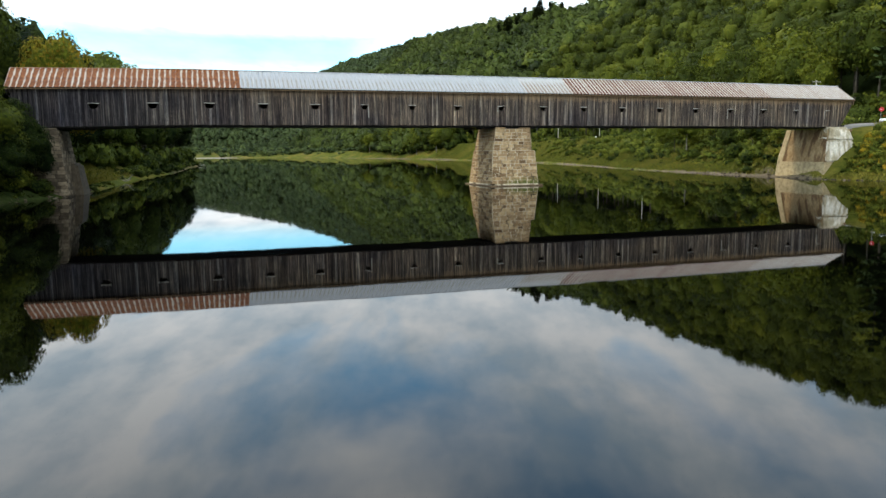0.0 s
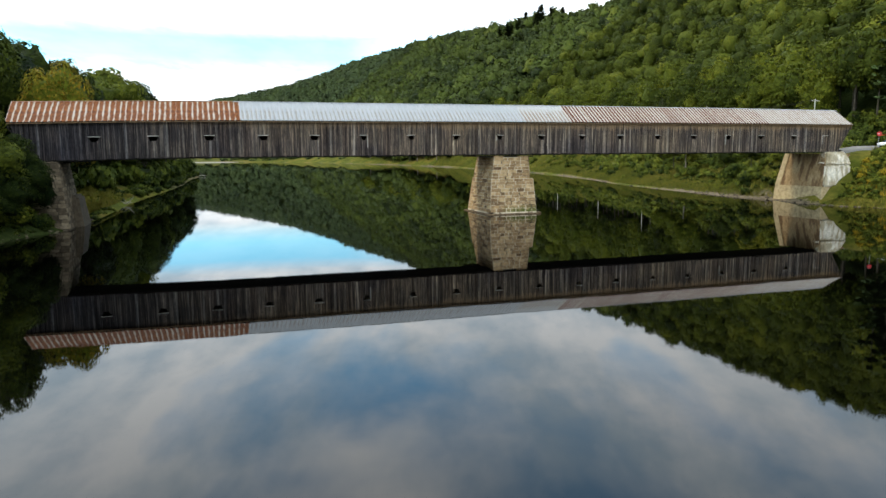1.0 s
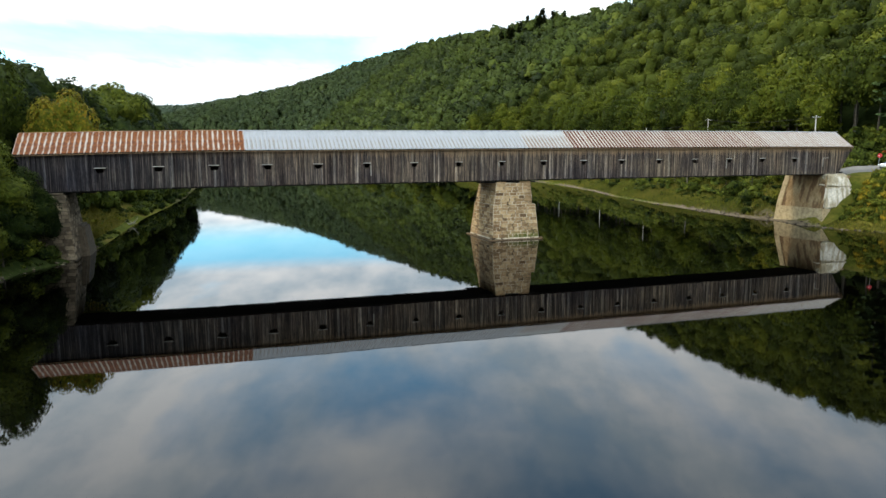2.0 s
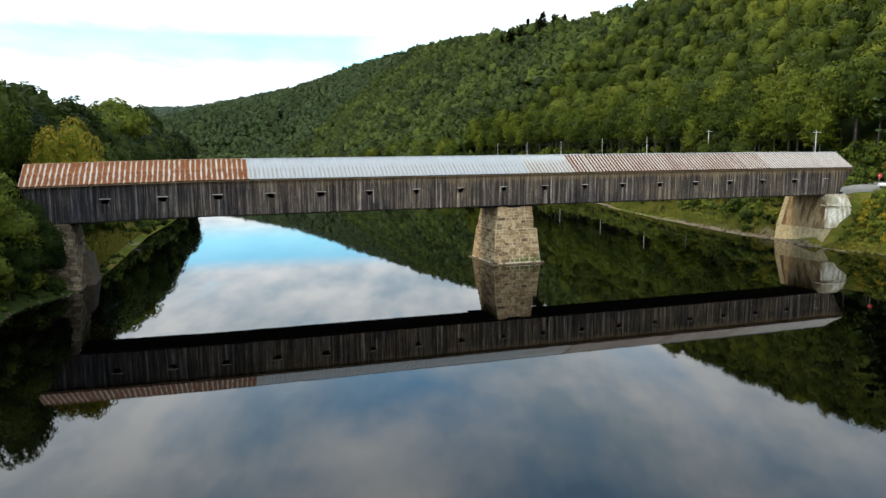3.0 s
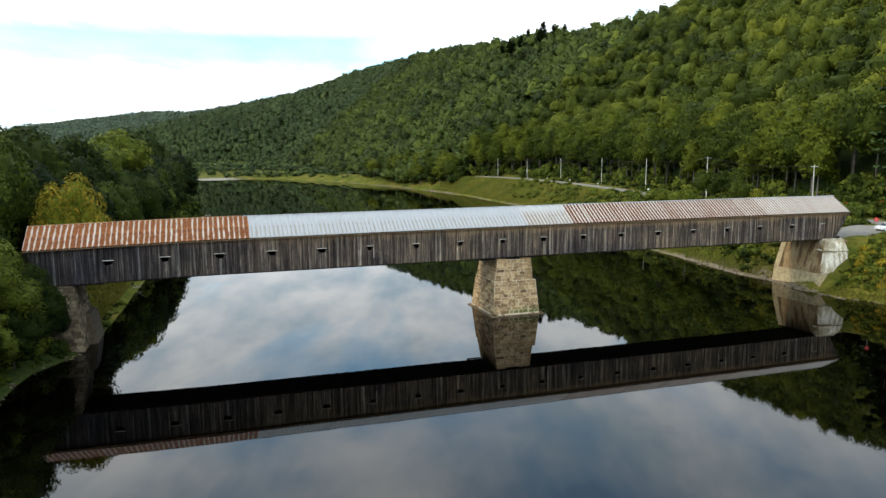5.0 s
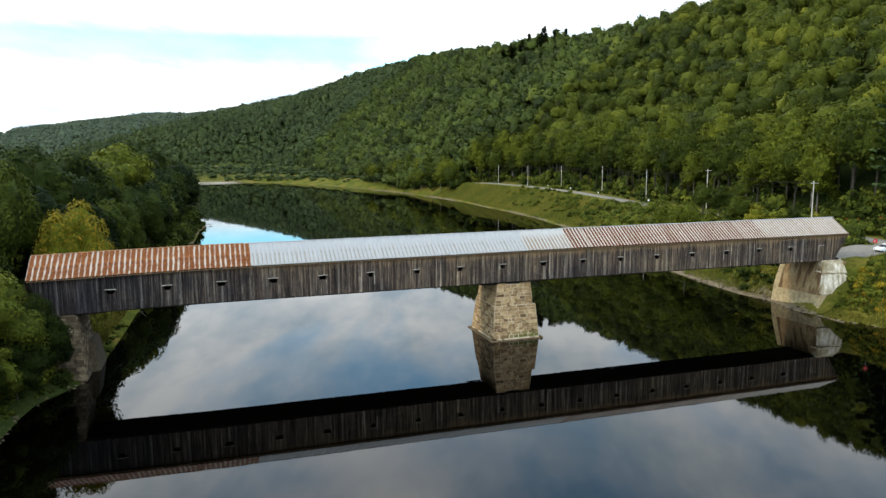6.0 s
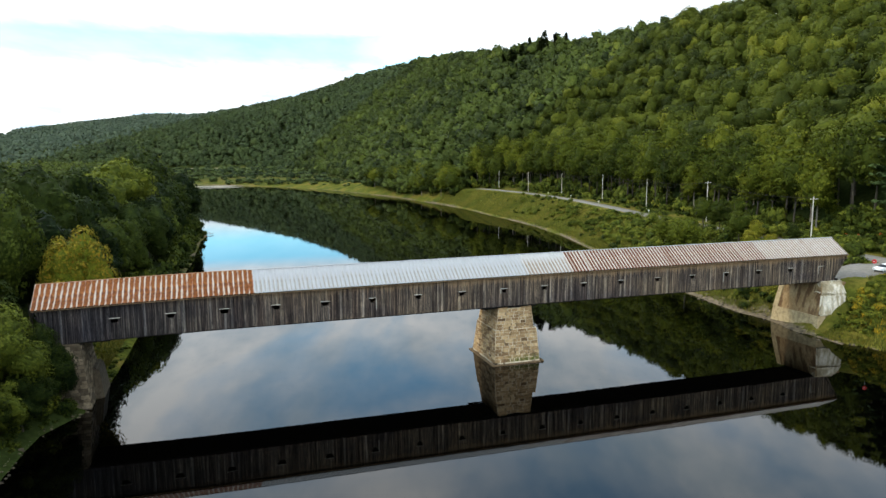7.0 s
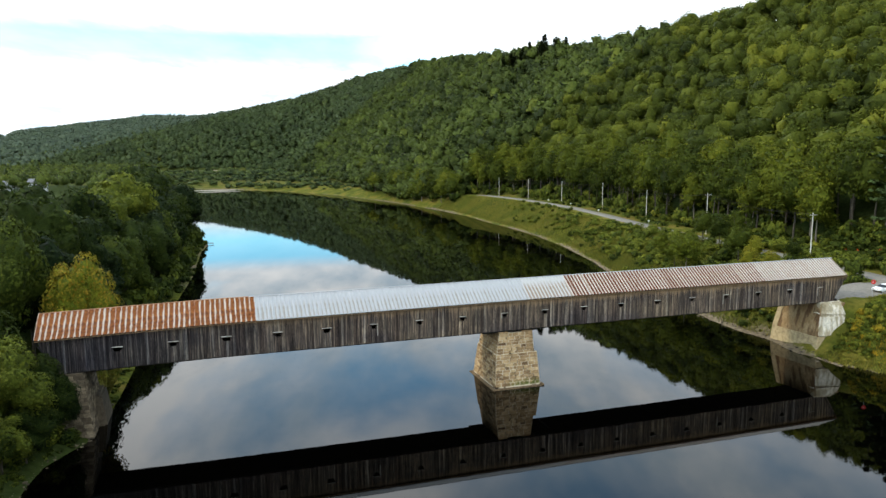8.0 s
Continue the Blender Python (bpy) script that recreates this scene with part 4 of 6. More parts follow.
def streaked_concrete(name, base, streak, dark):
    m, n, l, b = material(name, 0.9)
    g = n.new("ShaderNodeNewGeometry").outputs["Position"]
    out = []
    for sc in ((1.1, 1.1, 0.16), (0.5, 0.5, 0.5), (3, 3, 3)):
        mp, t = n.new("ShaderNodeMapping"), n.new("ShaderNodeTexNoise")
        mp.inputs["Scale"].default_value = sc
        t.inputs["Scale"].default_value, t.inputs["Detail"].default_value = 1.0, 6.0
        l.new(g, mp.inputs[0])
        l.new(mp.outputs[0], t.inputs["Vector"])
        out.append(t.outputs[0])
    col = mix_node(n, l, ramp_node(n, l, out[1], [(0.35, (0, 0, 0)), (0.65, (1, 1, 1))]), base, dark)
    col = mix_node(n, l, ramp_node(n, l, out[0], [(0.46, (0, 0, 0)), (0.58, (1, 1, 1))]), col, streak)
    col = mix_node(n, l, 1.0, col, ramp_node(n, l, out[2], [(0.3, (0.75, 0.75, 0.75)), (0.7, (1.2, 1.2, 1.2))]), "MULTIPLY")
    l.new(col, b.inputs["Base Color"])
    bump(n, l, b, out[2], 0.4, 0.04)
    return m


RUSTY_CONCRETE = streaked_concrete("rust_stained_concrete", (0.235, 0.150, 0.070), (0.125, 0.072, 0.034), (0.31, 0.220, 0.115))
WHITE_CONCRETE = streaked_concrete("lime_streaked_concrete", (0.42, 0.35, 0.235), (0.68, 0.61, 0.49), (0.31, 0.245, 0.145))
build_pier()
build_right_abutment()
build_left_abutment()


# ---- trees ----
def leaf_cards(rng, n, lobes, size, up=0.35, whole=0.22, shell=(0.72, 1.08)):
    """Clumps of leaves on the outside of a crown's lobes: n bent quads, as arrays (n, 4, 3), and the way each faces (n, 3).  lobes: rows of x, y, z, r, height ratio."""
    lobes = np.asarray(lobes, float)
    weight = lobes[:, 3] ** 2
    pick = rng.choice(len(lobes), int(n * 1.6), p=weight / weight.sum())
    d = rng.normal(size=(len(pick), 3))
    d[:, 2] += up
    d /= np.linalg.norm(d, axis=1)[:, None]
    r = lobes[pick, 3] * rng.uniform(*shell, len(pick))
    stretch = np.stack([np.ones(len(pick)), np.ones(len(pick)), lobes[pick, 4]], 1)
    pos = lobes[pick, :3] + d * r[:, None] * stretch
    deep = np.zeros(len(pick), bool)
    for k, (x, y, z, rad, ratio) in enumerate(lobes):
        q = (pos - (x, y, z)) / (rad, rad, rad * ratio)
        deep |= (np.linalg.norm(q, axis=1) < 0.70) & (pick != k)
    pos, d = pos[~deep][:n], d[~deep][:n]
    x, y, z, rad, ratio = lobes[0]
    dome = (pos - (x, y, z)) / (rad, rad, rad * ratio)
    dome /= np.linalg.norm(dome, axis=1)[:, None] + 1e-6
    face = d * (1.15 - whole) + dome * whole + rng.normal(size=d.shape) * 0.14
    face /= np.linalg.norm(face, axis=1)[:, None]
    nrm = d + rng.normal(size=d.shape) * 0.20
    nrm[:, 2] += 0.12
    nrm /= np.linalg.norm(nrm, axis=1)[:, None]
    a = np.cross(nrm, rng.normal(size=nrm.shape))
    a /= np.linalg.norm(a, axis=1)[:, None]
    b = np.cross(nrm, a)
    s = size * rng.uniform(0.55, 1.25, len(pos))[:, None]
    w = rng.uniform(0.5, 0.9, len(pos))[:, None]
    bend = nrm * s * 0.22
    quad = np.stack([pos - a * s, pos - b * s * w - bend, pos + a * s * rng.uniform(0.7, 1.1, len(pos))[:, None], pos + b * s * w - bend], 1)
    return quad, face


def ball(subdivisions):
    """The corners and triangles of a unit ball."""
    bm = bmesh.new()
    bmesh.ops.create_icosphere(bm, subdivisions=subdivisions, radius=1.0)
    bm.verts.ensure_lookup_table()
    v = np.array([x.co[:] for x in bm.verts])
    f = np.array([[x.index for x in face.verts] for face in bm.faces])
    bm.free()
    return v, f


def crown_mass(rng, lobes, fine, inset, rough=(0.93, 1.05)):
    """The dense inner mass of a crown, which follows its lobes: vertices, triangles and the way each vertex faces."""
    d, f = ball(fine)
    lobes = np.asarray(lobes, float)
    c0 = lobes[0, :3]
    reach = np.zeros(len(d))
    for x, y, z, r, ratio in lobes:
        s = np.array([1, 1, 1 / ratio])
        o, dd = (c0 - (x, y, z)) * s, d * s
        a, b, c = (dd * dd).sum(1), (dd * o).sum(1), (o * o).sum() - r * r
        disc = b * b - a * c
        hit = np.where(disc > 0, (-b + np.sqrt(np.maximum(disc, 0))) / a, 0)
        reach = np.maximum(reach, hit)
    v = c0 + d * (reach * inset * rng.uniform(*rough, len(d)))[:, None]
    n = np.zeros_like(v)
    fn = np.cross(v[f[:, 1]] - v[f[:, 0]], v[f[:, 2]] - v[f[:, 0]])
    for k in range(3):
        np.add.at(n, f[:, k], fn)
    n /= np.linalg.norm(n, axis=1)[:, None] + 1e-9
    return v, f, n


def crown_of(rng, leaves, lobes, size, fine=2, inset=0.9, up=0.35, whole=0.22, shell=(0.72, 1.08), rough=(0.93, 1.05)):
    """A whole crown: leaf clumps (quads and their facing) over a dense mass."""
    return (*leaf_cards(rng, leaves, lobes, size, up=up, whole=whole, shell=shell), *crown_mass(rng, lobes, fine, inset, rough))


def bare_crown(cards):
    """A crown of clumps alone."""
    return (*cards, np.zeros((0, 3)), np.zeros((0, 3), int), np.zeros((0, 3)))


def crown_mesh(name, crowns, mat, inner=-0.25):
    """One mesh from a row of crowns, each with its tint: (crown, tint); inner darkens the mass within, painted shade
    between the clumps.
    """
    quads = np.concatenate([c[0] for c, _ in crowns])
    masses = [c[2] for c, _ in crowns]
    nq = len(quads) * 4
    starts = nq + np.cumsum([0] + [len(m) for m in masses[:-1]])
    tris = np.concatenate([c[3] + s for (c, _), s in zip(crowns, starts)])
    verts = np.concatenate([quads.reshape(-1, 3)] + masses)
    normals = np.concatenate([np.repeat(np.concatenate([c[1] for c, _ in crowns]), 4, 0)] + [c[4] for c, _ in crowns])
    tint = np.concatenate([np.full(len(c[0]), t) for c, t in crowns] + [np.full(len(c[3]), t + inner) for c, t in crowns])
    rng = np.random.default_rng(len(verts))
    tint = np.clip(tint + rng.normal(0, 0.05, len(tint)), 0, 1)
    faces = [np.arange(nq).reshape(-1, 4)] + ([tris] if len(tris) else [])
    return array_mesh(name, verts, faces, mat, tint, normals)


def placed(crown, x, y, z, turn, wide, tall):
    """A crown turned, scaled and set down."""
    c, s = math.cos(turn), math.sin(turn)
    rot = np.array([[c, s, 0], [-s, c, 0], [0, 0, 1.0]])
    m = rot @ np.diag([wide, wide, tall])
    q, qn, v, f, n = crown
    at = np.array([x, y, z])
    return ((q @ m + at).astype(np.float32), qn @ rot, v @ m + at, f, n @ rot)


def broad_lobes(rng, height, radius, count, base=0.35, core=0.80, boss=(0.8, 1.05)):
    """Lobes of a broadleaf crown: a deep middle and uneven bosses over its top and sides."""
    mid, half = height * (base + 0.95) / 2, height * (0.95 - base) / 2
    out = [(0, 0, mid, radius * core, half * (core + 0.2) / radius)]
    for k in range(count):
        up = 0.97 - 1.55 * (k + 0.5) / count
        ang = k * 2.4 + rng.uniform(-0.6, 0.6)
        flat = math.sqrt(max(0.0, 1 - up * up)) * radius * rng.uniform(0.58, 0.82 + (0.80 - core) * 0.7)
        r = radius * rng.uniform(0.30 - (0.80 - core) * 0.3, 0.46)
        out.append((flat * math.cos(ang), flat * math.sin(ang), mid + up * half * rng.uniform(0.68, 0.86), r, rng.uniform(*boss)))
    return out


def pine_cards(rng, n, height, radius, size):
    """A white pine: whorls of flat, upturned boughs with gaps between them."""
    quads, faces = [], []
    tiers = 11
    for k in range(tiers):
        t = k / (tiers - 1)
        z = height * (0.28 + 0.70 * t)
        reach = radius * (1.0 - t) ** 0.7 * rng.uniform(0.75, 1.1) + 0.35
        arms = 5 if t < 0.8 else 3
        for j in range(arms):
            ang = rng.uniform(0, 6.28)
            m = max(2, int(n / tiers / arms))
            along = rng.uniform(0.15, 1.0, m)
            pos = np.stack([np.cos(ang) * along * reach, np.sin(ang) * along * reach, z + along * reach * 0.16 + rng.normal(0, 0.14, m)], 1)
            pos[:, :2] += rng.normal(0, 0.18 * reach, (m, 2)) * along[:, None]
            nrm = np.stack([rng.normal(0, 0.35, m), rng.normal(0, 0.35, m), np.ones(m)], 1)
            nrm /= np.linalg.norm(nrm, axis=1)[:, None]
            a = np.cross(nrm, rng.normal(size=nrm.shape))
            a /= np.linalg.norm(a, axis=1)[:, None]
            b = np.cross(nrm, a)
            s = size * rng.uniform(0.6, 1.3, m)[:, None]
            quads.append(np.stack([pos - a * s, pos - b * s * 0.6, pos + a * s, pos + b * s * 0.6], 1))
            face = np.stack([np.full(m, math.cos(ang) * 0.5), np.full(m, math.sin(ang) * 0.5), np.full(m, 0.75)], 1) + rng.normal(size=(m, 3)) * 0.15
            faces.append(face / np.linalg.norm(face, axis=1)[:, None])
    return np.concatenate(quads), np.concatenate(faces)


def trunk_bmesh(rng, height, r, lobes):
    """A tapered, slightly crooked trunk with limbs that reach into the lobes."""
    bm = bmesh.new()
    pts = [Vector((0, 0, -1.2))]
    for k in range(1, 6):
        pts.append(Vector((rng.uniform(-0.25, 0.25), rng.uniform(-0.25, 0.25), height * 0.8 * k / 5)))
    for k in range(5):
        tube_into(bm, pts[k], pts[k + 1], r * (1.15 - 0.18 * k), r * (1.15 - 0.18 * (k + 1)), 7)
    for x, y, z, rad, _ in lobes[:9]:
        start = pts[1].lerp(pts[4], min(0.9, max(0.05, z / height - 0.25)))
        tube_into(bm, start, (x * 0.8, y * 0.8, z), r * 0.38, r * 0.1, 5)
    return bm


def make_tree(name, seed, height, radius, leaves, size, mat, level, bark, label, category="tree", base=0.35, lobes_count=11, core=0.80, inset=0.80, shell=(0.74, 1.1), boss=(0.8, 1.05), fine=3):
    """A broadleaf tree at the origin: trunk and crown."""
    rng = np.random.default_rng(seed)
    lobes = broad_lobes(rng, height, radius, lobes_count, base, core, boss)
    tree = thing(name, label, category)
    part("trunk", trunk_bmesh(rng, height, 0.013 * height, lobes), bark, tree)
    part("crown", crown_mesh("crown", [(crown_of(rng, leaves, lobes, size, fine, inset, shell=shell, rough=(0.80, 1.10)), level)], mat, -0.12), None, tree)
    return tree


def make_pine(seed, height, radius, leaves, size, label):
    rng = np.random.default_rng(seed)
    tree = thing("pine_tree", label, "tree")
    bm = bmesh.new()
    tube_into(bm, (0, 0, -1.2), (0, 0, height * 0.97), 0.017 * height, 0.04, 7)
    part("trunk", bm, BARK, tree)
    part("crown", crown_mesh("crown", [(bare_crown(pine_cards(rng, leaves, height, radius, size)), 0.45)], PINE), None, tree)
    return tree


def stand(x, y, turn, scale=1.0, tall=1.0, sink=0.15):
    z = float(land(x, y)) - sink
    return Matrix.LocRotScale((x, y, z), Euler((0, 0, turn)), None), (scale, scale, scale * tall)


def plant(kinds, places, group):
    """Copies of the model trees at places of (x, y, scale, tall, kind); each model itself takes the first of its places."""
    rng, used = random.Random(77), set()
    for x, y, scale, tall, k in places:
        m, s = stand(x, y, rng.uniform(0, 6.28), scale, tall)
        src = kinds[k]
        if k not in used:
            used.add(k)
            ob = src
            ob.matrix_basis = m
        else:
            ob = copy_thing(src, m)
        ob.scale = s
        tagged(ob, group=group)


def build_left_wood():
    """The wood on the bank at the bridge's rusted end."""
    # the dark levels put the wood's shade into leaf colour, 0.62 its lit tops
    kinds = [make_tree("tree", 100 + i, 20.0, 6.4, 2700, 0.38, LEAVES, lv, BARK, lb, base=bs, lobes_count=24, core=0.58, inset=0.92, shell=(0.84, 1.06))
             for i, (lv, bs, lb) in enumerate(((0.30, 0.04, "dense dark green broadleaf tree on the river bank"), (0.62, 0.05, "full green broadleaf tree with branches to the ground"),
                                             (0.08, 0.05, "dark broadleaf tree in the bank wood, shade painted into its leaves"), (0.22, 0.05, "mid-green broadleaf tree in the bank wood")))]
    kinds += [make_tree("tree", 120 + i, 20.0, 6.4, 1800, 0.46, LEAVES, lv, BARK, lb, base=0.2, lobes_count=20, core=0.58, inset=0.92, shell=(0.84, 1.06))
              for i, (lv, lb) in enumerate(((0.62, "green broadleaf tree deep in the bank wood"), (0.30, "dark green broadleaf tree deep in the bank wood")))]
    kinds += [make_tree("tree", 130 + i, 20.0, 6.4, 7600, 0.24, LEAVES, lv, BARK, lb, base=0.04, lobes_count=22, core=0.58, inset=0.88, shell=(0.80, 1.08))
              for i, (lv, lb) in enumerate(((0.48, "leafy bright green tree crowding the bridge's end"), (0.18, "leafy dark green tree crowding the bridge's end")))]
    rng = random.Random(5)
    places = []
    tops_y, tops_z = [-30, 0, 15, 49, 77, 120, 165, 210, 270], [18, 20, 22, 26, 29, 34, 35, 33, 28]
    for row, (inset, step) in enumerate(((4.2, 8.5), (13, 11.0), (26, 13.0))):
        y = 33.0 + row * 4
        while y < 300:
            yy = y + rng.uniform(-2, 2)
            x = float(np.interp(yy, Y_BANK_L, X_BANK_L)) - inset - float(np.interp(yy, [30, 60, 110, 150, 300], [5.5, 5.2, 4.8, 5.5, 5.5])) + rng.uniform(-1.5, 1.5)
            top = float(np.interp(yy, tops_y, tops_z)) * (0.76, 0.98, 1.0 if yy < 70 else 0.74)[row] * rng.uniform(0.92, 1.06)
            h = top - float(land(x, yy))
            s = max(0.75, min(1.35, h / 20))
            # front and near rows take the shade-dark kinds, rows behind mostly the sunlit ones
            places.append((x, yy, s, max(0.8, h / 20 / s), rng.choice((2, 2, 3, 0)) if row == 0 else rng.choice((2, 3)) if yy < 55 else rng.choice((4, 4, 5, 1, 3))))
            y += step * (1.0 if yy < 120 else 1.35)
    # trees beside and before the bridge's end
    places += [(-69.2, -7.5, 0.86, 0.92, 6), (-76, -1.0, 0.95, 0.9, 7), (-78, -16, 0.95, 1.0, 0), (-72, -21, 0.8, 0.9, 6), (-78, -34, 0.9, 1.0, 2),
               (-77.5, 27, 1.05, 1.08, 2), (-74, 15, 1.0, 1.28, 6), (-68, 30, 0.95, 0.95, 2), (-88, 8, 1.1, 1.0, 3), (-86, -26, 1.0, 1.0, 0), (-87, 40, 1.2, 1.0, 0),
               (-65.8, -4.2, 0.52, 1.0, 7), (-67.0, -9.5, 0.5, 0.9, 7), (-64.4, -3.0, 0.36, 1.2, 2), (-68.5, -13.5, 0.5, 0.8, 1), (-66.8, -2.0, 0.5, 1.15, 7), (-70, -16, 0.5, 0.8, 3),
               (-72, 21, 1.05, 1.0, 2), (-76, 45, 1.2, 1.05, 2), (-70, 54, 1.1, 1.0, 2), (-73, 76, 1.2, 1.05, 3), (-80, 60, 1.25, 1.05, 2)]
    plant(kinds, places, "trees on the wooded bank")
    turning = make_tree("tree", 140, 19.0, 5.6, 8000, 0.22, TURNING, 0.60, BARK, "broadleaf tree turning yellow and orange behind the bridge", base=0.12, lobes_count=20, core=0.55, inset=0.88, shell=(0.80, 1.08))
    m, s = stand(-63.7, 13.5, 0.6, 0.95, 1.30)
    turning.matrix_basis, turning.scale = m, s


def build_bush(seed, leaves, size, mat, level, label):
    rng = np.random.default_rng(seed)
    lobes = [(rng.uniform(-1.2, 1.2), rng.uniform(-1.2, 1.2), rng.uniform(0.4, 1.7), rng.uniform(0.7, 1.2), 0.85) for _ in range(7)]
    bush = thing("bush", label, "bush")
    bm = bmesh.new()
    for k in range(5):
        tube_into(bm, (0.1 * k - 0.2, 0.05, -0.4), (lobes[k][0] * 0.8, lobes[k][1] * 0.8, lobes[k][2]), 0.07, 0.02, 5)
    part("stems", bm, BARK, bush)
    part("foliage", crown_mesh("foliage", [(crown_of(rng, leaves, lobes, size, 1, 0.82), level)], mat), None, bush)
    return bush


def build_bushes():
    """Scrub between the shingle and the road, thickest near the bridge."""
    kinds = [build_bush(200 + i, 360, 0.235, GOLD if i == 4 else LEAVES, lv, lb) for i, (lv, lb) in enumerate(((0.66, "green riverside bush on the bank"), (0.72, "yellow-green willow bush on the bank"), (0.48, "dark green bush on the bank"), (0.30, "dark vine-hung bush under the bank wood"), (0.55, "yellow-flowered goldenrod clump on the slope")))]
    rng = random.Random(12)
    places = []
    for _ in range(2000):
        if len(places) >= 170:
            break
        y = rng.uniform(12, 250)
        xr, xd = float(np.interp(y, Y_BANK_R, X_BANK_R)), float(np.interp(y, Y_ROAD, X_ROAD))
        f = rng.uniform(0.3, 1.05)
        x = xr + f * (xd - 6 - xr)
        if y > 130 and rng.random() < 0.6:
            continue
        if any((x - p[0]) ** 2 + (y - p[1]) ** 2 < 4.5 for p in places):
            continue
        big = rng.uniform(0.6, 1.25) * (1.35 if f > 0.6 and y < 110 else 0.9) * (0.75 if y > 140 else 1.0)
        places.append((x, y, big, rng.uniform(0.85, 1.2), rng.choice((0, 0, 1, 2, 2))))
    for x, y, s, k in ((67, 22, 1.4, 0), (72, 18, 1.4, 2), (83, 60, 1.5, 0), (82, 34, 1.4, 1), (92, 84, 1.5, 0), (86, 30, 1.5, 2), (78, 40, 1.5, 2), (70, 30, 1.5, 2)):
        places.append((x, y, s, 1.15, k))
    for k in range(34):
        places.append((rng.uniform(99, 107), rng.uniform(-6, 60), rng.uniform(0.9, 1.5), 1.0, rng.choice((0, 2))))
    for k in range(18):
        y = rng.uniform(-40, 10)
        places.append((float(np.interp(y, Y_BANK_L, X_BANK_L)) - rng.uniform(3, 8), y, rng.uniform(0.8, 1.2), 1.0, rng.choice((0, 2, 2))))
    # the skirt of the wood on the other bank, and the slope before its abutment
    scrub, far_scrub = [], []
    for k in range(74):
        y = 26 + 250 * (k / 74) ** 1.25 + rng.uniform(-1, 1)
        inset = float(np.interp(y, [26, 60, 90, 300], [9.5, 6.5, 4.5, 5.0])) + rng.uniform(-1.2, 1.5)
        scrub.append((float(np.interp(y, Y_BANK_L, X_BANK_L)) - inset, y, rng.uniform(1.3, 2.0), rng.uniform(1.0, 1.4), rng.choice((0.2, 0.3, 0.45))))
    for k in range(34):
        scrub.append((rng.uniform(114, 120), 20 + 0.9 * k, rng.uniform(1.0, 1.6), 1.2, rng.choice((0.2, 0.35, 0.5))))
    for x, y, s, k in ((-63.6, -3.6, 0.8, 3), (-65.2, -5.2, 1.0, 2), (-66.6, -3.4, 1.3, 3), (-67.5, -8.0, 1.1, 2), (-64.6, -2.6, 0.7, 0), (-68.6, -5.0, 1.4, 3), (-62.8, -2.9, 0.55, 2),
                       (-66, 11.5, 1.0, 3), (-68, 15, 1.3, 3), (-67.5, 19.5, 1.3, 2), (-66.5, 23.5, 1.3, 3)):
        places.append((x, y, s, 1.1, k))
    # low scrub along the far shore
    for k in range(420):
        y = 640 + 340 * rng.random() ** 0.8
        x = rng.uniform(-110, 85)
        if float(shore_gap(x, y)[0]) > 16:
            far_scrub.append((x, y, rng.uniform(1.2, 3.6), rng.uniform(0.35, 1.0), rng.uniform(0.2, 0.95)))
    for k in range(70):
        y = rng.uniform(30, 340)
        scrub.append((float(np.interp(y, Y_FOOT, X_FOOT)) - rng.uniform(-3, 3), y, rng.uniform(0.9, 1.6), rng.uniform(0.9, 1.3), rng.choice((0.5, 0.65, 0.8))))
    for k in range(16):
        places.append((rng.uniform(69, 84), rng.uniform(-17, -4), rng.uniform(0.45, 0.8), 1.0, rng.choice((0, 0, 2, 4))))
    for k in range(24):
        x = rng.uniform(66.3, 72.5)
        places.append((x, rng.uniform(-9.5, -3.4), rng.uniform(0.22, 0.45), rng.uniform(0.8, 1.1), rng.choice((0, 0, 2, 2, 4))))
    for k in range(34):
        places.append((rng.uniform(68.0, 76), rng.uniform(-11, -3.2), rng.uniform(0.35, 0.75), rng.uniform(0.8, 1.1), rng.choice((4, 4, 4, 0, 2, 1))))
    for k in range(14):
        places.append((rng.uniform(110.5, 112.5), 24 + 1.6 * k, rng.uniform(0.5, 0.7), 0.8, rng.choice((0, 2))))
    for k in range(16):
        places.append((rng.uniform(63, 76), rng.uniform(10.5, 27), rng.uniform(0.6, 1.1), 1.0, rng.choice((2, 3, 3, 0))))
    for k in range(16):
        y = 9.6 + 1.3 * k
        scrub.append((float(np.interp(y, Y_BANK_L, X_BANK_L)) - rng.uniform(0.2, 1.4), y, rng.uniform(0.2, 0.45), 0.8, rng.choice((0.2, 0.35, 0.5))))
    # past y 45 the leaves are darkened for the shade on the bank
    for k in range(130):
        y = 10 + 130 * rng.random()
        scrub.append((float(np.interp(y, Y_BANK_L, X_BANK_L)) - rng.uniform(1.2, 6.5), y, rng.uniform(0.2, 0.5) if y < 45 else rng.uniform(0.25, 0.7), rng.uniform(0.6, 1.1), rng.choice((0.55, 0.7, 0.85)) if y < 45 else rng.choice((0.15, 0.25, 0.4))))
    for k in range(130):
        y = rng.uniform(34, 190)
        xr, xd = float(np.interp(y, Y_BANK_R, X_BANK_R)), float(np.interp(y, Y_ROAD, X_ROAD))
        scrub.append((xr + rng.uniform(0.42, 0.9) * (xd - 6 - xr), y, rng.uniform(0.6, 1.15), rng.uniform(0.7, 1.1), rng.choice((0.4, 0.52, 0.64))))
    for k in range(110):
        y = rng.uniform(60, 345)
        scrub.append((float(np.interp(y, Y_FOOT, X_FOOT)) + rng.uniform(-2, 8), y, rng.uniform(1.3, 2.2), rng.uniform(1.1, 1.7), rng.choice((0.25, 0.4, 0.55))))
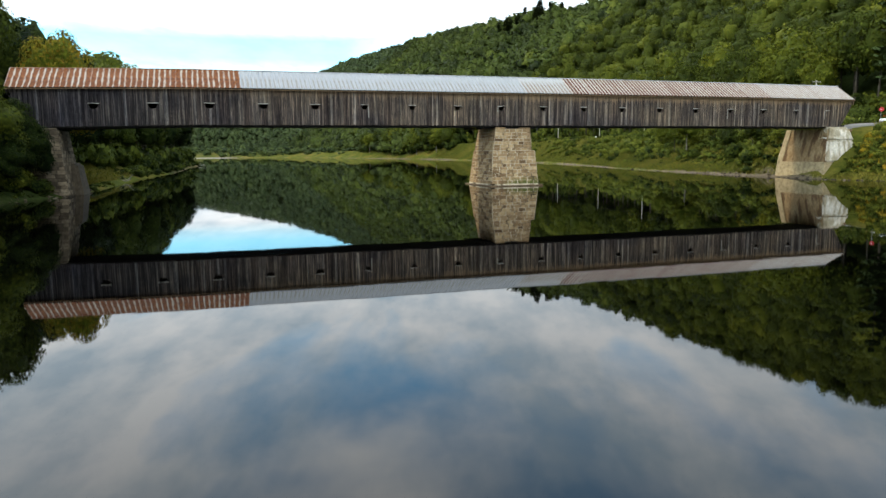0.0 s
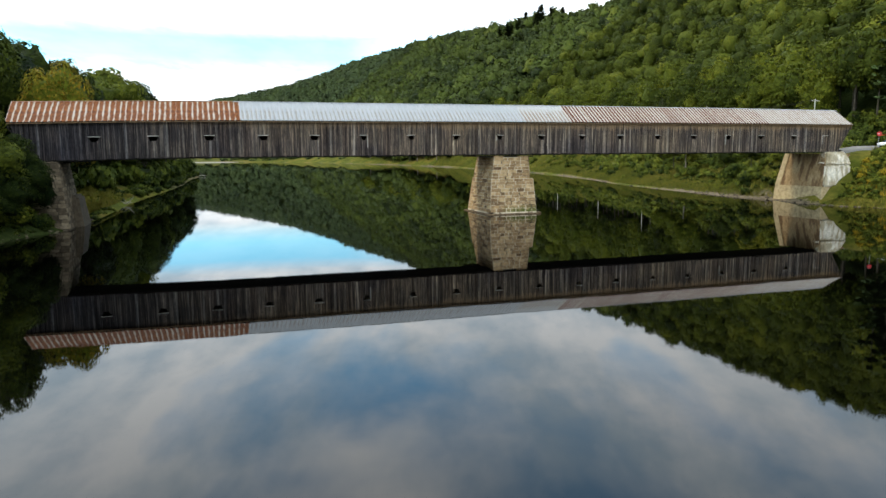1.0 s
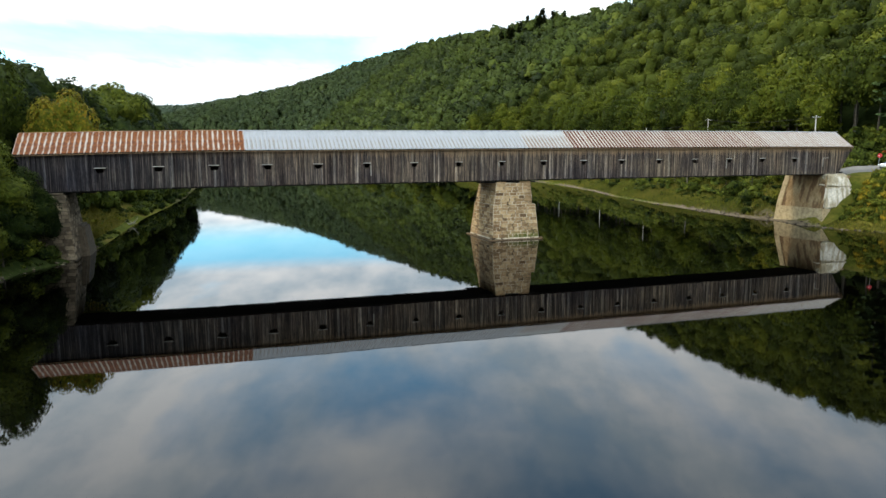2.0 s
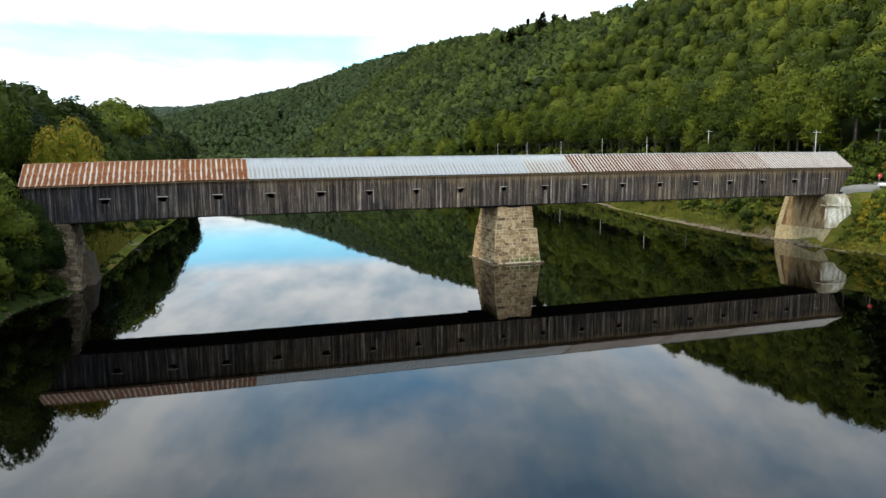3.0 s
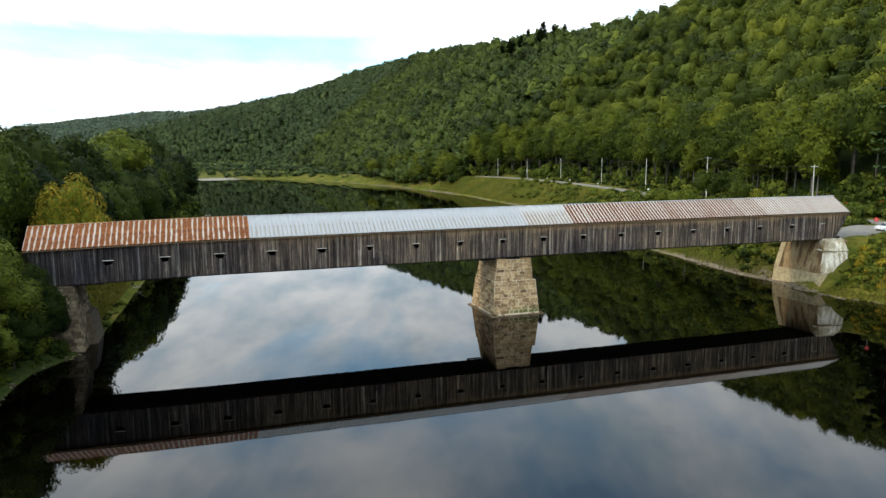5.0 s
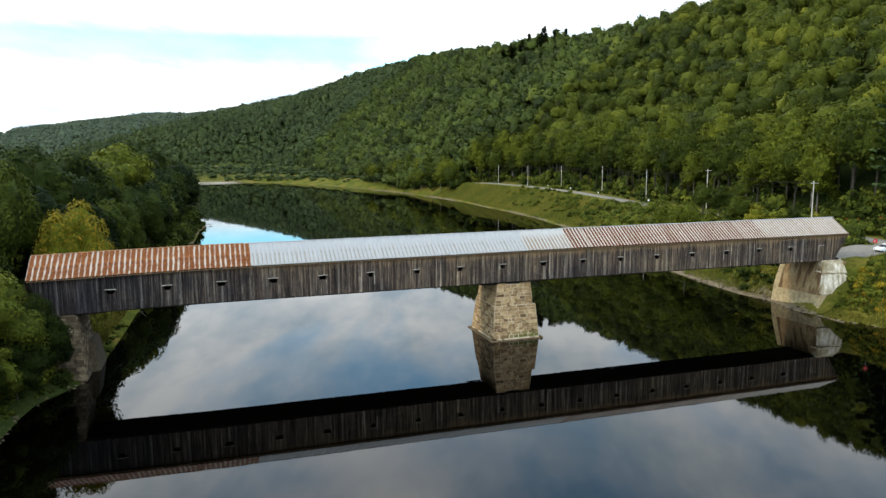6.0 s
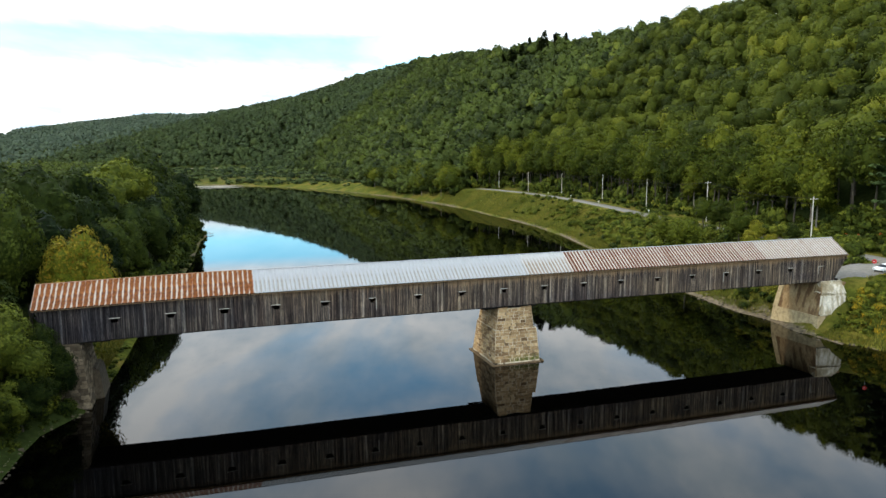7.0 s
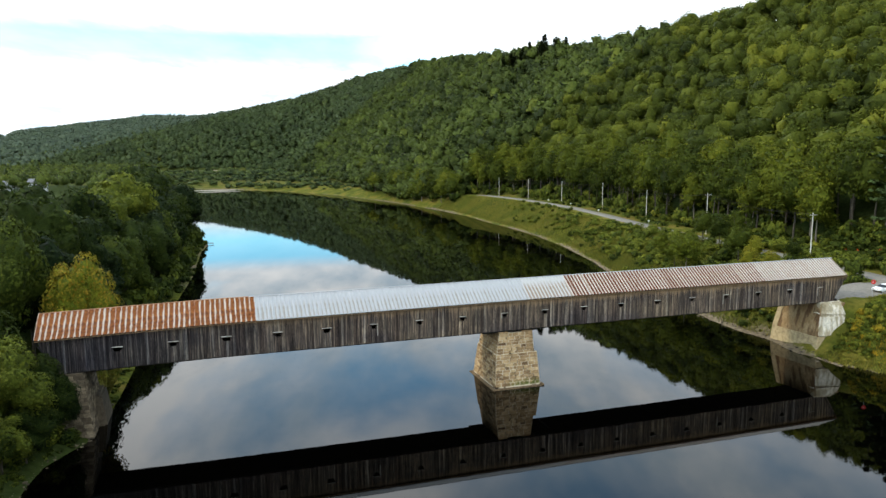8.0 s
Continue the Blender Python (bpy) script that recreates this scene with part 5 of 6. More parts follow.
    for k in range(480):
        y = 10 + 130 * rng.random() ** 1.3
        xr, xd = float(np.interp(y, Y_BANK_R, X_BANK_R)), float(np.interp(y, Y_ROAD, X_ROAD))
        x = xr + 4.0 + rng.random() ** 0.8 * max(6.0, xd - 11 - xr)
        scrub.append((x, y, rng.uniform(0.3, 0.9), rng.uniform(0.7, 1.1), rng.choice((0.2, 0.3, 0.4, 0.5, 0.7))))
    for k in range(170):
        y = rng.uniform(30, 260)
        a, b = float(np.interp(y, Y_ROAD, X_ROAD)) + 5.5, float(np.interp(y, Y_FOOT, X_FOOT)) + 2
        if b > a:
            scrub.append((rng.uniform(a, b), y, rng.uniform(0.4, 1.1), rng.uniform(0.7, 1.2), rng.choice((0.2, 0.3, 0.45, 0.6))))
    for k in range(420):
        y = rng.uniform(-22, 130)
        if -3 < y < 10:
            continue
        x = float(np.interp(y, Y_BANK_R, X_BANK_R)) + rng.uniform(1.6 if y < 9 or y > 60 else 4.0, 8.5)
        scrub.append((x, y, rng.uniform(0.12, 0.42), rng.uniform(0.6, 1.1), rng.choice((0.3, 0.45, 0.6, 0.8, 0.95))))
    for k in range(150):
        scrub.append((rng.uniform(65.5, 73.5), rng.uniform(-10.5, -2.2), rng.uniform(0.25, 0.55), rng.uniform(0.7, 1.1), rng.choice((0.35, 0.5, 0.65, 0.8))))
    for k in range(110):
        y = rng.uniform(55, 205)
        scrub.append((float(np.interp(y, Y_BANK_L, X_BANK_L)) - rng.uniform(0.4, 3.5), y, rng.uniform(0.35, 0.9), rng.uniform(0.8, 1.3), rng.choice((0.12, 0.2, 0.3, 0.45))))
    for k in range(110):
        y = rng.uniform(-42, -2)
        scrub.append((float(np.interp(y, Y_BANK_L, X_BANK_L)) - rng.uniform(0.9, 6.0), y, rng.uniform(0.25, 0.6), rng.uniform(0.7, 1.1), rng.choice((0.15, 0.3, 0.45))))
    for k in range(120):
        y = rng.uniform(12, 80)
        scrub.append((rng.uniform(float(np.interp(y, Y_ROAD, X_ROAD)) + 5, 117), y, rng.uniform(0.7, 1.5), rng.uniform(0.7, 1.1), rng.choice((0.2, 0.3, 0.45, 0.6))))
    for k in range(60):
        y = 318 + 155 * k / 60
        x = float(np.interp(y, [318, 345, 380, 420, 470], [100, 97, 91, 87, 78])) + rng.uniform(-2, 10)
        scrub.append((x, y, rng.uniform(1.6, 2.4), rng.uniform(1.0, 1.5), rng.choice((0.2, 0.3, 0.42))))
    for k in range(230):
        y = rng.uniform(330, 640)
        x = float(np.interp(y, Y_BANK_R, X_BANK_R)) + rng.uniform(15, 48)
        if x < float(np.interp(y, Y_FOOT, X_FOOT)) + 4:
            far_scrub.append((x, y, rng.uniform(1.0, 2.4), rng.uniform(0.4, 1.0), rng.uniform(0.2, 0.9)))
    plant(kinds, places, "bushes on the bank")
    # scrub that nobody could count: under the woods, along their edges and on the far meadow
    crng = np.random.default_rng(19)
    lobes = [[(crng.uniform(-1.2, 1.2), crng.uniform(-1.2, 1.2), crng.uniform(0.4, 1.7), crng.uniform(0.7, 1.2), 0.85) for _ in range(7)] for _ in range(4)]
    for name, mat, rows, leaves, size, label in (("bank_scrub", LEAVES, scrub, 84, 0.41, "dense dark green undergrowth along the foot of the woods"), ("meadow_scrub", HAZY_VALLEY_LEAVES, far_scrub, 40, 0.6, "low olive scrub along the far shore")):
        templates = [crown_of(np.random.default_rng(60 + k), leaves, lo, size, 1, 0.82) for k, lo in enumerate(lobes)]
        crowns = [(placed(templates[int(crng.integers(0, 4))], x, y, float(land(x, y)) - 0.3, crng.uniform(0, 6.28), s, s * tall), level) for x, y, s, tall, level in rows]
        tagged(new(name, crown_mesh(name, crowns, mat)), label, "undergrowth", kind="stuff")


def build_tall_grass():
    """Rank grass and goldenrod on the banks: too much to count."""
    rng = np.random.default_rng(31)
    for name, label, mat, count, tints in (("bank_grass", "rank yellow-green grass on the river banks", GRASS, 90000, (0.25, 0.8)), ("goldenrod", "patch of yellow goldenrod beside the abutment", GOLD, 16000, (0.0, 1.0))):
        if name == "bank_grass":
            y = np.concatenate([rng.uniform(-45, 130, count * 3 // 4), rng.uniform(130, 330, count // 4)])
            right = (rng.random(len(y)) < 0.8) | (y > 60)
            xr, xd, xl = np.interp(y, Y_BANK_R, X_BANK_R), np.interp(y, Y_ROAD, X_ROAD), np.interp(y, Y_BANK_L, X_BANK_L)
            x = np.where(right, xr + rng.uniform(1.0, 3.2, len(y)) + rng.random(len(y)) * (xd - 6 - xr - 3), xl - 1.4 - rng.random(len(y)) ** 1.3 * 9)
        else:
            x, y = rng.normal(78, 5.0, count), rng.normal(-10, 5.0, count)
            keep = (x > 66) & (y < -2.6)
            x, y = x[keep], y[keep]
        keep = ~((x > 61) & (x < 74) & (y > -3) & (y < 10)) & ~((x > 68) & (y > -1.5) & (y < 10)) & ~((x < -60) & (y < 9.5))
        x, y = x[keep], y[keep]
        z = land(x, y)
        n = len(x)
        ang, h, w = rng.uniform(-1.2, 1.2, n) - 0.64, rng.uniform(0.3, 0.8, n), rng.uniform(0.05, 0.15, n)
        lean = rng.normal(0, 0.28, (n, 2))
        base = np.stack([x, y, z - 0.05], 1)
        side = np.stack([np.cos(ang) * w, np.sin(ang) * w, np.zeros(n)], 1)
        tip = base + np.stack([lean[:, 0] * h, lean[:, 1] * h, h], 1)
        verts = np.stack([base - side, base + side, tip + side * 0.6, tip - side * 0.6], 1)
        patch = 0.5 + 0.5 * np.sin(x * 0.21 + 2 * np.sin(y * 0.11)) * np.sin(y * 0.17)
        tint = tints[0] + (tints[1] - tints[0]) * np.clip(patch + rng.normal(0, 0.2, n), 0, 1)
        tint = np.where(x < 0, tint + 0.3, tint)
        up = np.stack([lean[:, 0] * 0.5, lean[:, 1] * 0.5, np.ones(n)], 1)
        up /= np.linalg.norm(up, axis=1)[:, None]
        me = array_mesh(name, verts.reshape(-1, 3), np.arange(n * 4).reshape(-1, 4), mat, tint, np.repeat(up, 4, 0))
        tagged(new(name, me), label, "grass", kind="stuff")


def build_forest():
    """The woods on the hill, too many trees to count; the rows nearest the road are trees of their own."""
    rng = np.random.default_rng(8)
    eye = np.array([-44.0, -104.0])
    near_kinds = [make_tree("tree", 300 + i, 20.0, 5.2, 1600, 0.38, FOOT_LEAVES, lv, PALE_BARK if i == 1 else BARK, lb, base=bs, lobes_count=34, core=0.52, inset=0.84, boss=(0.42, 0.6), fine=2)
                  for i, (lv, bs, lb) in enumerate(((0.42, 0.12, "tall green broadleaf tree at the foot of the hill"), (0.58, 0.10, "bright green broadleaf tree at the wood's edge"), (0.24, 0.14, "dark green broadleaf tree at the wood's edge"), (0.84, 0.04, "rounded yellow-green willow among bushes")))]
    pine = make_pine(320, 25.0, 5.5, 2600, 0.62, "tall dark white pine with layered boughs")
    spots = []
    for y in np.arange(2, 330, 5.2):
        foot = float(np.interp(y, Y_FOOT, X_FOOT))
        for row in range(2):
            spots.append((foot + 2 + row * 7 + rng.uniform(-2, 2), y + rng.uniform(-2, 2)))
    places = []
    for x, y in spots:
        if 24 < y < 44 and x < 117:
            continue
        if y < 40 and rng.random() < 0.55:
            k = 4
        else:
            k = int(rng.integers(0, 3))
        places.append((x, y, rng.uniform(0.9, 1.2), rng.uniform(1.05, 1.3), k))
    for x, y, s, k in ((76.4, 56, 0.72, 1), (81, 38, 0.43, 3), (85.5, 47, 0.58, 0), (90, 60, 0.62, 2), (80, 66, 0.5, 0), (71, 26, 0.42, 2), (94, 72, 0.6, 0), (88, 44, 0.42, 3), (88, 31, 0.4, 2), (84, 78, 0.45, 1), (97, 62, 0.6, 2), (82, 32, 0.40, 3), (103, 84, 0.5, 2), (74, 38, 0.42, 2), (103, 70, 0.5, 1)):
        places.append((x, y, s, 1.0, k))
    for x, y in ((100, 322), (104, 331), (97, 334), (102, 342), (95, 346), (106, 350), (98, 357), (92, 362), (101, 366), (90, 374), (97, 378), (97, 385), (93, 395), (96, 402), (90, 412), (88, 421), (92, 430), (84, 440), (80, 452), (79, 463), (84, 470)):
        places.append((x, y, rng.uniform(0.85, 1.05), 0.9, int(rng.integers(0, 3))))
    plant(near_kinds + [pine], places, "trees at the foot of the hill")
    for name, y0, y1, gap, leaves, size, variants, fine in (("hill_wood", 20, 330, 7.6, 290, 0.50, 10, 2), ("far_wood", 330, 900, 8.0, 80, 1.05, 8, 2), ("distant_wood", 900, 1320, 8.8, 52, 1.5, 8, 1), ("ridge_wood", 1320, 2000, 10.0, 15, 2.2, 6, 1)):
        templates = []
        for v in range(variants):
            lobes = broad_lobes(np.random.default_rng(400 + v), 18.0, 4.9, 19 if y0 < 300 else 11, 0.2, 0.62 if y0 < 800 else 0.8)
            templates.append(crown_of(np.random.default_rng(420 + v), leaves, lobes, size, fine, 0.84 if y0 < 300 else 0.89, 0.6, 0.20, (0.80, 1.12) if y0 < 300 else (0.84, 1.08)))
        # a far canopy shows mostly its tops
        lean_up = 0.0 if y0 < 300 else 0.35 if y0 < 800 else 0.7
        for k, (q, qn, v, fc, vn) in enumerate(templates):
            qn, vn = qn + (0, 0, lean_up), vn + (0, 0, lean_up)
            templates[k] = (q, qn / np.linalg.norm(qn, axis=1)[:, None], v, fc, vn / np.linalg.norm(vn, axis=1)[:, None])
        pines = [bare_crown(pine_cards(np.random.default_rng(440 + v), leaves * 6, 22.0, 4.2, size * 1.2)) for v in range(3)]
        gy, gx = np.meshgrid(np.arange(y0, y1, gap), np.arange(-760, 400, gap), indexing="ij")
        x = (gx + rng.uniform(-0.42, 0.42, gx.shape) * gap).ravel()
        y = (gy + rng.uniform(-0.42, 0.42, gy.shape) * gap).ravel()
        foot, crest = np.interp(y, Y_FOOT, X_FOOT), np.interp(y, Y_CREST, X_CREST)
        ang = np.degrees(np.arctan2(x - eye[0], y - eye[1]))
        inner = np.where(y < 330, 15.0, -1.0)
        keep = (x > foot + inner) & (x < crest + 30) & (ang > -19) & (ang < 57)
        x, y, foot, crest = x[keep], y[keep], foot[keep], crest[keep]
        z = land(x, y)
        crowns = []
        stand_tone = 0.5 + 0.5 * np.sin(x * 0.045 + 1.3) * np.sin(y * 0.031 + 0.4 * np.sin(x * 0.05))
        for k in range(len(x)):
            on_crest = (crest[k] - x[k]) < 30 and 488 < y[k] < 540
            is_pine = rng.random() < (0.5 if on_crest else 0.0)
            t = pines[int(rng.integers(0, 3))] if is_pine else templates[int(rng.integers(0, variants))]
            level = 0.14 if is_pine else (0.33 if y0 < 300 else 0.29 if y0 < 800 else 0.25) + 0.22 * stand_tone[k] + rng.normal(0, 0.14 if y0 < 800 else 0.09)
            wide = (rng.uniform(0.70, 1.0) + 0.55 * rng.random() ** 2) * (1.0 if y0 < 300 else 1.05 if y0 < 800 else 1.15)
            tall = rng.uniform(0.85, 1.02) if is_pine else rng.uniform(0.78, 1.15)
            crowns.append((placed(t, x[k], y[k], z[k] - 0.5 - 3.0 * rng.random(), rng.uniform(0, 6.28), wide, tall), level))
        if y0 > 300:
            # a low leafy edge under the first trees
            for ye in np.arange(y0, min(y1, 1300), 2.6 if y0 < 800 else 3.5):
                xe = float(np.interp(ye, Y_FOOT, X_FOOT)) + rng.uniform(-4, 6)
                crowns.append((placed(templates[int(rng.integers(0, variants))], xe, ye, float(land(xe, ye)) - 1.5, rng.uniform(0, 6.28), rng.uniform(0.7, 1.2), rng.uniform(0.45, 0.95)), 0.36 + rng.normal(0, 0.13)))
        me = crown_mesh(name, crowns, HILL_LEAVES if y0 < 300 else HAZY_WOOD_LEAVES if y0 < 800 else HAZY_VALLEY_LEAVES if y0 < 1300 else HAZY_RIDGE_LEAVES, -0.06)
        tagged(new(name, me), "dense green mixed wood on the hillside", "forest", kind="stuff")
        # trunks show at the wood's edge alone
        edge = x < foot + 26
        x, y, z = x[edge], y[edge], z[edge]
        n = len(x)
        r = rng.uniform(0.16, 0.3, n)
        ring = np.stack([np.stack([x + r * math.cos(q), y + r * math.sin(q), z - 1], 1) for q in (0, 1.57, 3.14, 4.71)], 1)
        top = ring + np.array([0, 0, 13.0])
        verts = np.concatenate([ring, top], 1)
        f = np.array([(0, 1, 5, 4), (1, 2, 6, 5), (2, 3, 7, 6), (3, 0, 4, 7)])
        faces = (np.arange(n)[:, None, None] * 8 + f).reshape(-1, 4)
        if y0 < 800:
            tagged(new(name + "_trunks", array_mesh(name + "_trunks", verts.reshape(-1, 3), faces, BARK)), "bare trunks of the hillside wood", "forest", kind="stuff")


def build_plain_wood():
    """Woods on the flat land behind the bank wood."""
    rng = np.random.default_rng(18)
    templates = [crown_of(np.random.default_rng(520 + v), 80, broad_lobes(np.random.default_rng(500 + v), 16.0, 5.2, 11, 0.1, 0.62), 0.75, 1, 0.86, 0.6, 0.2, (0.82, 1.1)) for v in range(6)]
    crowns = []
    for y in np.arange(20, 1400, 12.0):
        left, bank = -110 - 0.30 * y, float(np.interp(y, Y_BANK_L, X_BANK_L)) - 34
        for x in np.arange(left, bank if y < 770 else -118.0, 11.5):
            xx, yy = x + rng.uniform(-4, 4), y + rng.uniform(-4, 4)
            if (yy > 330 and rng.random() < 0.3) or (115 < yy < 450 and -230 < xx):
                continue
            crown = placed(templates[int(rng.integers(0, 6))], xx, yy, float(land(xx, yy)) - 0.5, rng.uniform(0, 6.28), rng.uniform(0.75, 1.15), rng.uniform(0.7, 1.05))
            crowns.append((crown, 0.56 + rng.normal(0, 0.2)))
    me = crown_mesh("plain_wood", crowns, HAZY_WOOD_LEAVES)
    tagged(new("plain_wood", me), "green woods on the flat land by the river bend", "forest", kind="stuff")


GRASS = leaf_material("grass_blades", [(0.0, (0.055, 0.080, 0.012)), (0.5, (0.125, 0.13, 0.017)), (1.0, (0.205, 0.175, 0.033))], 0.25)
GOLD = leaf_material("goldenrod_flowers", [(0.0, (0.06, 0.085, 0.014)), (0.4, (0.11, 0.12, 0.015)), (0.6, (0.30, 0.21, 0.016)), (1.0, (0.42, 0.27, 0.016))], 0.2)
build_left_wood()
build_bushes()
build_forest()
build_plain_wood()
build_tall_grass()


# ---- along the road ----
def build_pole(x, y, top, arms):
    base = float(land(x, y)) - 0.6
    pole = thing("utility_pole", "weathered pale wooden utility pole" + (" with a crossarm" if arms else ""), "utility pole", "poles along the road")
    bm = bmesh.new()
    tube_into(bm, (x, y, base), (x, y, top), 0.18, 0.12, 9)
    part("post", bm, POLE_WOOD, pole)
    if arms:
        bm = bmesh.new()
        box_into(bm, x - 1.25, y - 0.30, top - 0.55, x + 1.25, y - 0.18, top - 0.40, 0.01)
        arm = part("crossarm", bm, POLE_WOOD, pole)
        for k in (-1.1, -0.45, 0.45, 1.1):
            bm = bmesh.new()
            tube_into(bm, (x + k, y - 0.24, top - 0.40), (x + k, y - 0.24, top - 0.24), 0.05, 0.035, 7)
            part("insulator", bm, DARK_WOOD, arm)


POLES = [(99.2, 37.2, 22.0), (110.4, 91.6, 23.5), (120.3, 140.6, 22.1), (129.6, 190, 22.3), (129.2, 230, 21.4), (127.3, 267, 21.3), (123.5, 301, 20.9)]
for i, (x, y, top) in enumerate(POLES):
    build_pole(x, y, top, i < 2)


def build_wires():
    wires = thing("power_lines", "thin dark overhead wires between the poles", "wire")
    for a, b in zip(POLES, POLES[1:]):
        for off, drop in ((-1.1, 0.3), (1.1, 0.3), (0.2, 1.6)):
            bm = bmesh.new()
            p, q = Vector((a[0] + off, a[1], a[2] - drop)), Vector((b[0] + off, b[1], b[2] - drop))
            line = [p.lerp(q, k / 8) - Vector((0, 0, 4.8 * k / 8 * (1 - k / 8))) for k in range(9)]
            loft_into(bm, [[v + Vector((0.022, 0, -0.015)), v + Vector((-0.022, 0, -0.015)), v + Vector((0, 0, 0.025))] for v in line])
            part("wire", bm, DARK_WOOD, wires)


build_wires()


def build_car(x, y, turn):
    """A white saloon car waiting on the approach."""
    z = float(land(x, y)) + 0.16
    car = thing("car", "white saloon car standing on the asphalt approach", "car", at=(x, y, z))
    car.rotation_euler = (0, 0, turn)
    bm = bmesh.new()
    side = [(-2.25, 0.35), (2.2, 0.35), (2.3, 0.62), (2.2, 0.82), (1.2, 0.95), (-1.5, 0.98), (-2.2, 0.92), (-2.3, 0.6)]
    prism_into(bm, [(a, -0.88, b) for a, b in side], [(a, 0.88, b) for a, b in side])
    bmesh.ops.bevel(bm, geom=bm.edges[:], offset=0.06, segments=2, affect="EDGES")
    body = part("body", bm, CAR_PAINT, car)
    bm = bmesh.new()
    low, high = [(-1.65, -0.80), (1.15, -0.80), (1.15, 0.80), (-1.65, 0.80)], [(-1.0, -0.62), (0.35, -0.62), (0.35, 0.62), (-1.0, 0.62)]
    prism_into(bm, [(a, b, 0.95) for a, b in low], [(a, b, 1.42) for a, b in high])
    part("cabin_glass", bm, CAR_GLASS, car, "dark car windows")
    bm = bmesh.new()
    box_into(bm, -1.02, -0.64, 1.40, 0.38, 0.64, 1.47, 0.03)
    part("roof_panel", bm, CAR_PAINT, car)
    for a in (-1.4, 1.4):
        for b in (-0.86, 0.70):
            bm = bmesh.new()
            tube_into(bm, (a, b, 0.32), (a, b + 0.16, 0.32), 0.32, 0.32, 14)
            wheel = part("wheel", bm, CAR_TYRE, car, "black tyre")
            bm = bmesh.new()
            tube_into(bm, (a, b - 0.01, 0.32), (a, b + 0.17, 0.32), 0.19, 0.19, 10)
            part("rim", bm, CAR_PAINT, wheel)
    for b in (-0.62, 0.38):
        bm = bmesh.new()
        box_into(bm, 2.12, b, 0.66, 2.27, b + 0.26, 0.78, 0.02)
        part("headlight", bm, CAR_GLASS, body)


def build_sign(x, y, z):
    """A round red no-entry sign with a white bar on a thin post."""
    sign = thing("road_sign", "round red no-entry sign on a steel post", "sign")
    bm = bmesh.new()
    tube_into(bm, (x, y, float(land(x, y)) - 0.3), (x, y, z + 0.3), 0.035, 0.035, 8)
    part("post", bm, SIGN_STEEL, sign)
    bm = bmesh.new()
    tube_into(bm, (x, y - 0.06, z), (x - 0.012, y - 0.08, z), 0.42, 0.42, 24)
    plate = part("plate", bm, SIGN_RED, sign, "round red plate")
    bm = bmesh.new()
    box_into(bm, x - 0.28, y - 0.092, z - 0.07, x + 0.26, y - 0.084, z + 0.07)
    part("white_bar", bm, SIGN_WHITE, plate)


def build_barrier(x, y, long, high):
    z = float(land(x, y)) - 0.3
    barrier = thing("road_barrier", "orange plastic barrier half hidden by bushes", "barrier", "barriers beyond the road", (x, y, z))
    bm = bmesh.new()
    ring = [(-0.30, 0.0), (0.30, 0.0), (0.22, 0.25), (0.10, high), (-0.10, high), (-0.22, 0.25)]
    prism_into(bm, [(-long / 2, a, b + 0.25) for a, b in ring], [(long / 2, a, b + 0.25) for a, b in ring])
    bmesh.ops.bevel(bm, geom=bm.edges[:], offset=0.04, segments=1, affect="EDGES")
    part("shell", bm, ORANGE_PLASTIC, barrier)
    for k in (-0.35, 0.35):
        bm = bmesh.new()
        box_into(bm, k * long - 0.12, -0.34, -0.4, k * long + 0.12, 0.34, 0.26, 0.02)
        part("foot", bm, SIGN_STEEL, barrier)


def build_marker(x, y):
    z = float(land(x, y))
    post = thing("marker_post", "small white roadside marker panel on a post", "marker post", "markers along the road", (x, y, z))
    bm = bmesh.new()
    tube_into(bm, (0, 0, -0.3), (0, 0, 1.1), 0.05, 0.05, 6)
    part("post", bm, POLE_WOOD, post)
    bm = bmesh.new()
    box_into(bm, -0.4, -0.09, 0.7, 0.4, -0.05, 1.3, 0.01)
    part("panel", bm, SIGN_WHITE, post)


def build_house(x, y, w, d, h, turn, label):
    """A small white house seen far off between the trees."""
    z = float(land(x, y)) + 3.5
    house = thing("house", label, "house", "houses across the plain", (x, y, z))
    house.rotation_euler = (0, 0, turn)
    bm = bmesh.new()
    box_into(bm, -w / 2, -d / 2, -4.0, w / 2, d / 2, h)
    wall = part("wall", bm, HOUSE_WHITE, house)
    bm = bmesh.new()
    prism_into(bm, [(-w / 2 - 0.4, -d / 2 - 0.4, h), (-w / 2 - 0.4, d / 2 + 0.4, h), (-w / 2 - 0.4, 0, h + d * 0.42)], [(w / 2 + 0.4, -d / 2 - 0.4, h), (w / 2 + 0.4, d / 2 + 0.4, h), (w / 2 + 0.4, 0, h + d * 0.42)])
    part("roof", bm, HOUSE_ROOF, house)
    for k in range(3):
        bm = bmesh.new()
        box_into(bm, -w / 2 + w * (0.18 + 0.27 * k), -d / 2 - 0.05, h - 2.2, -w / 2 + w * (0.18 + 0.27 * k) + 1.0, -d / 2 - 0.01, h - 0.8)
        part("window", bm, CAR_GLASS, wall)


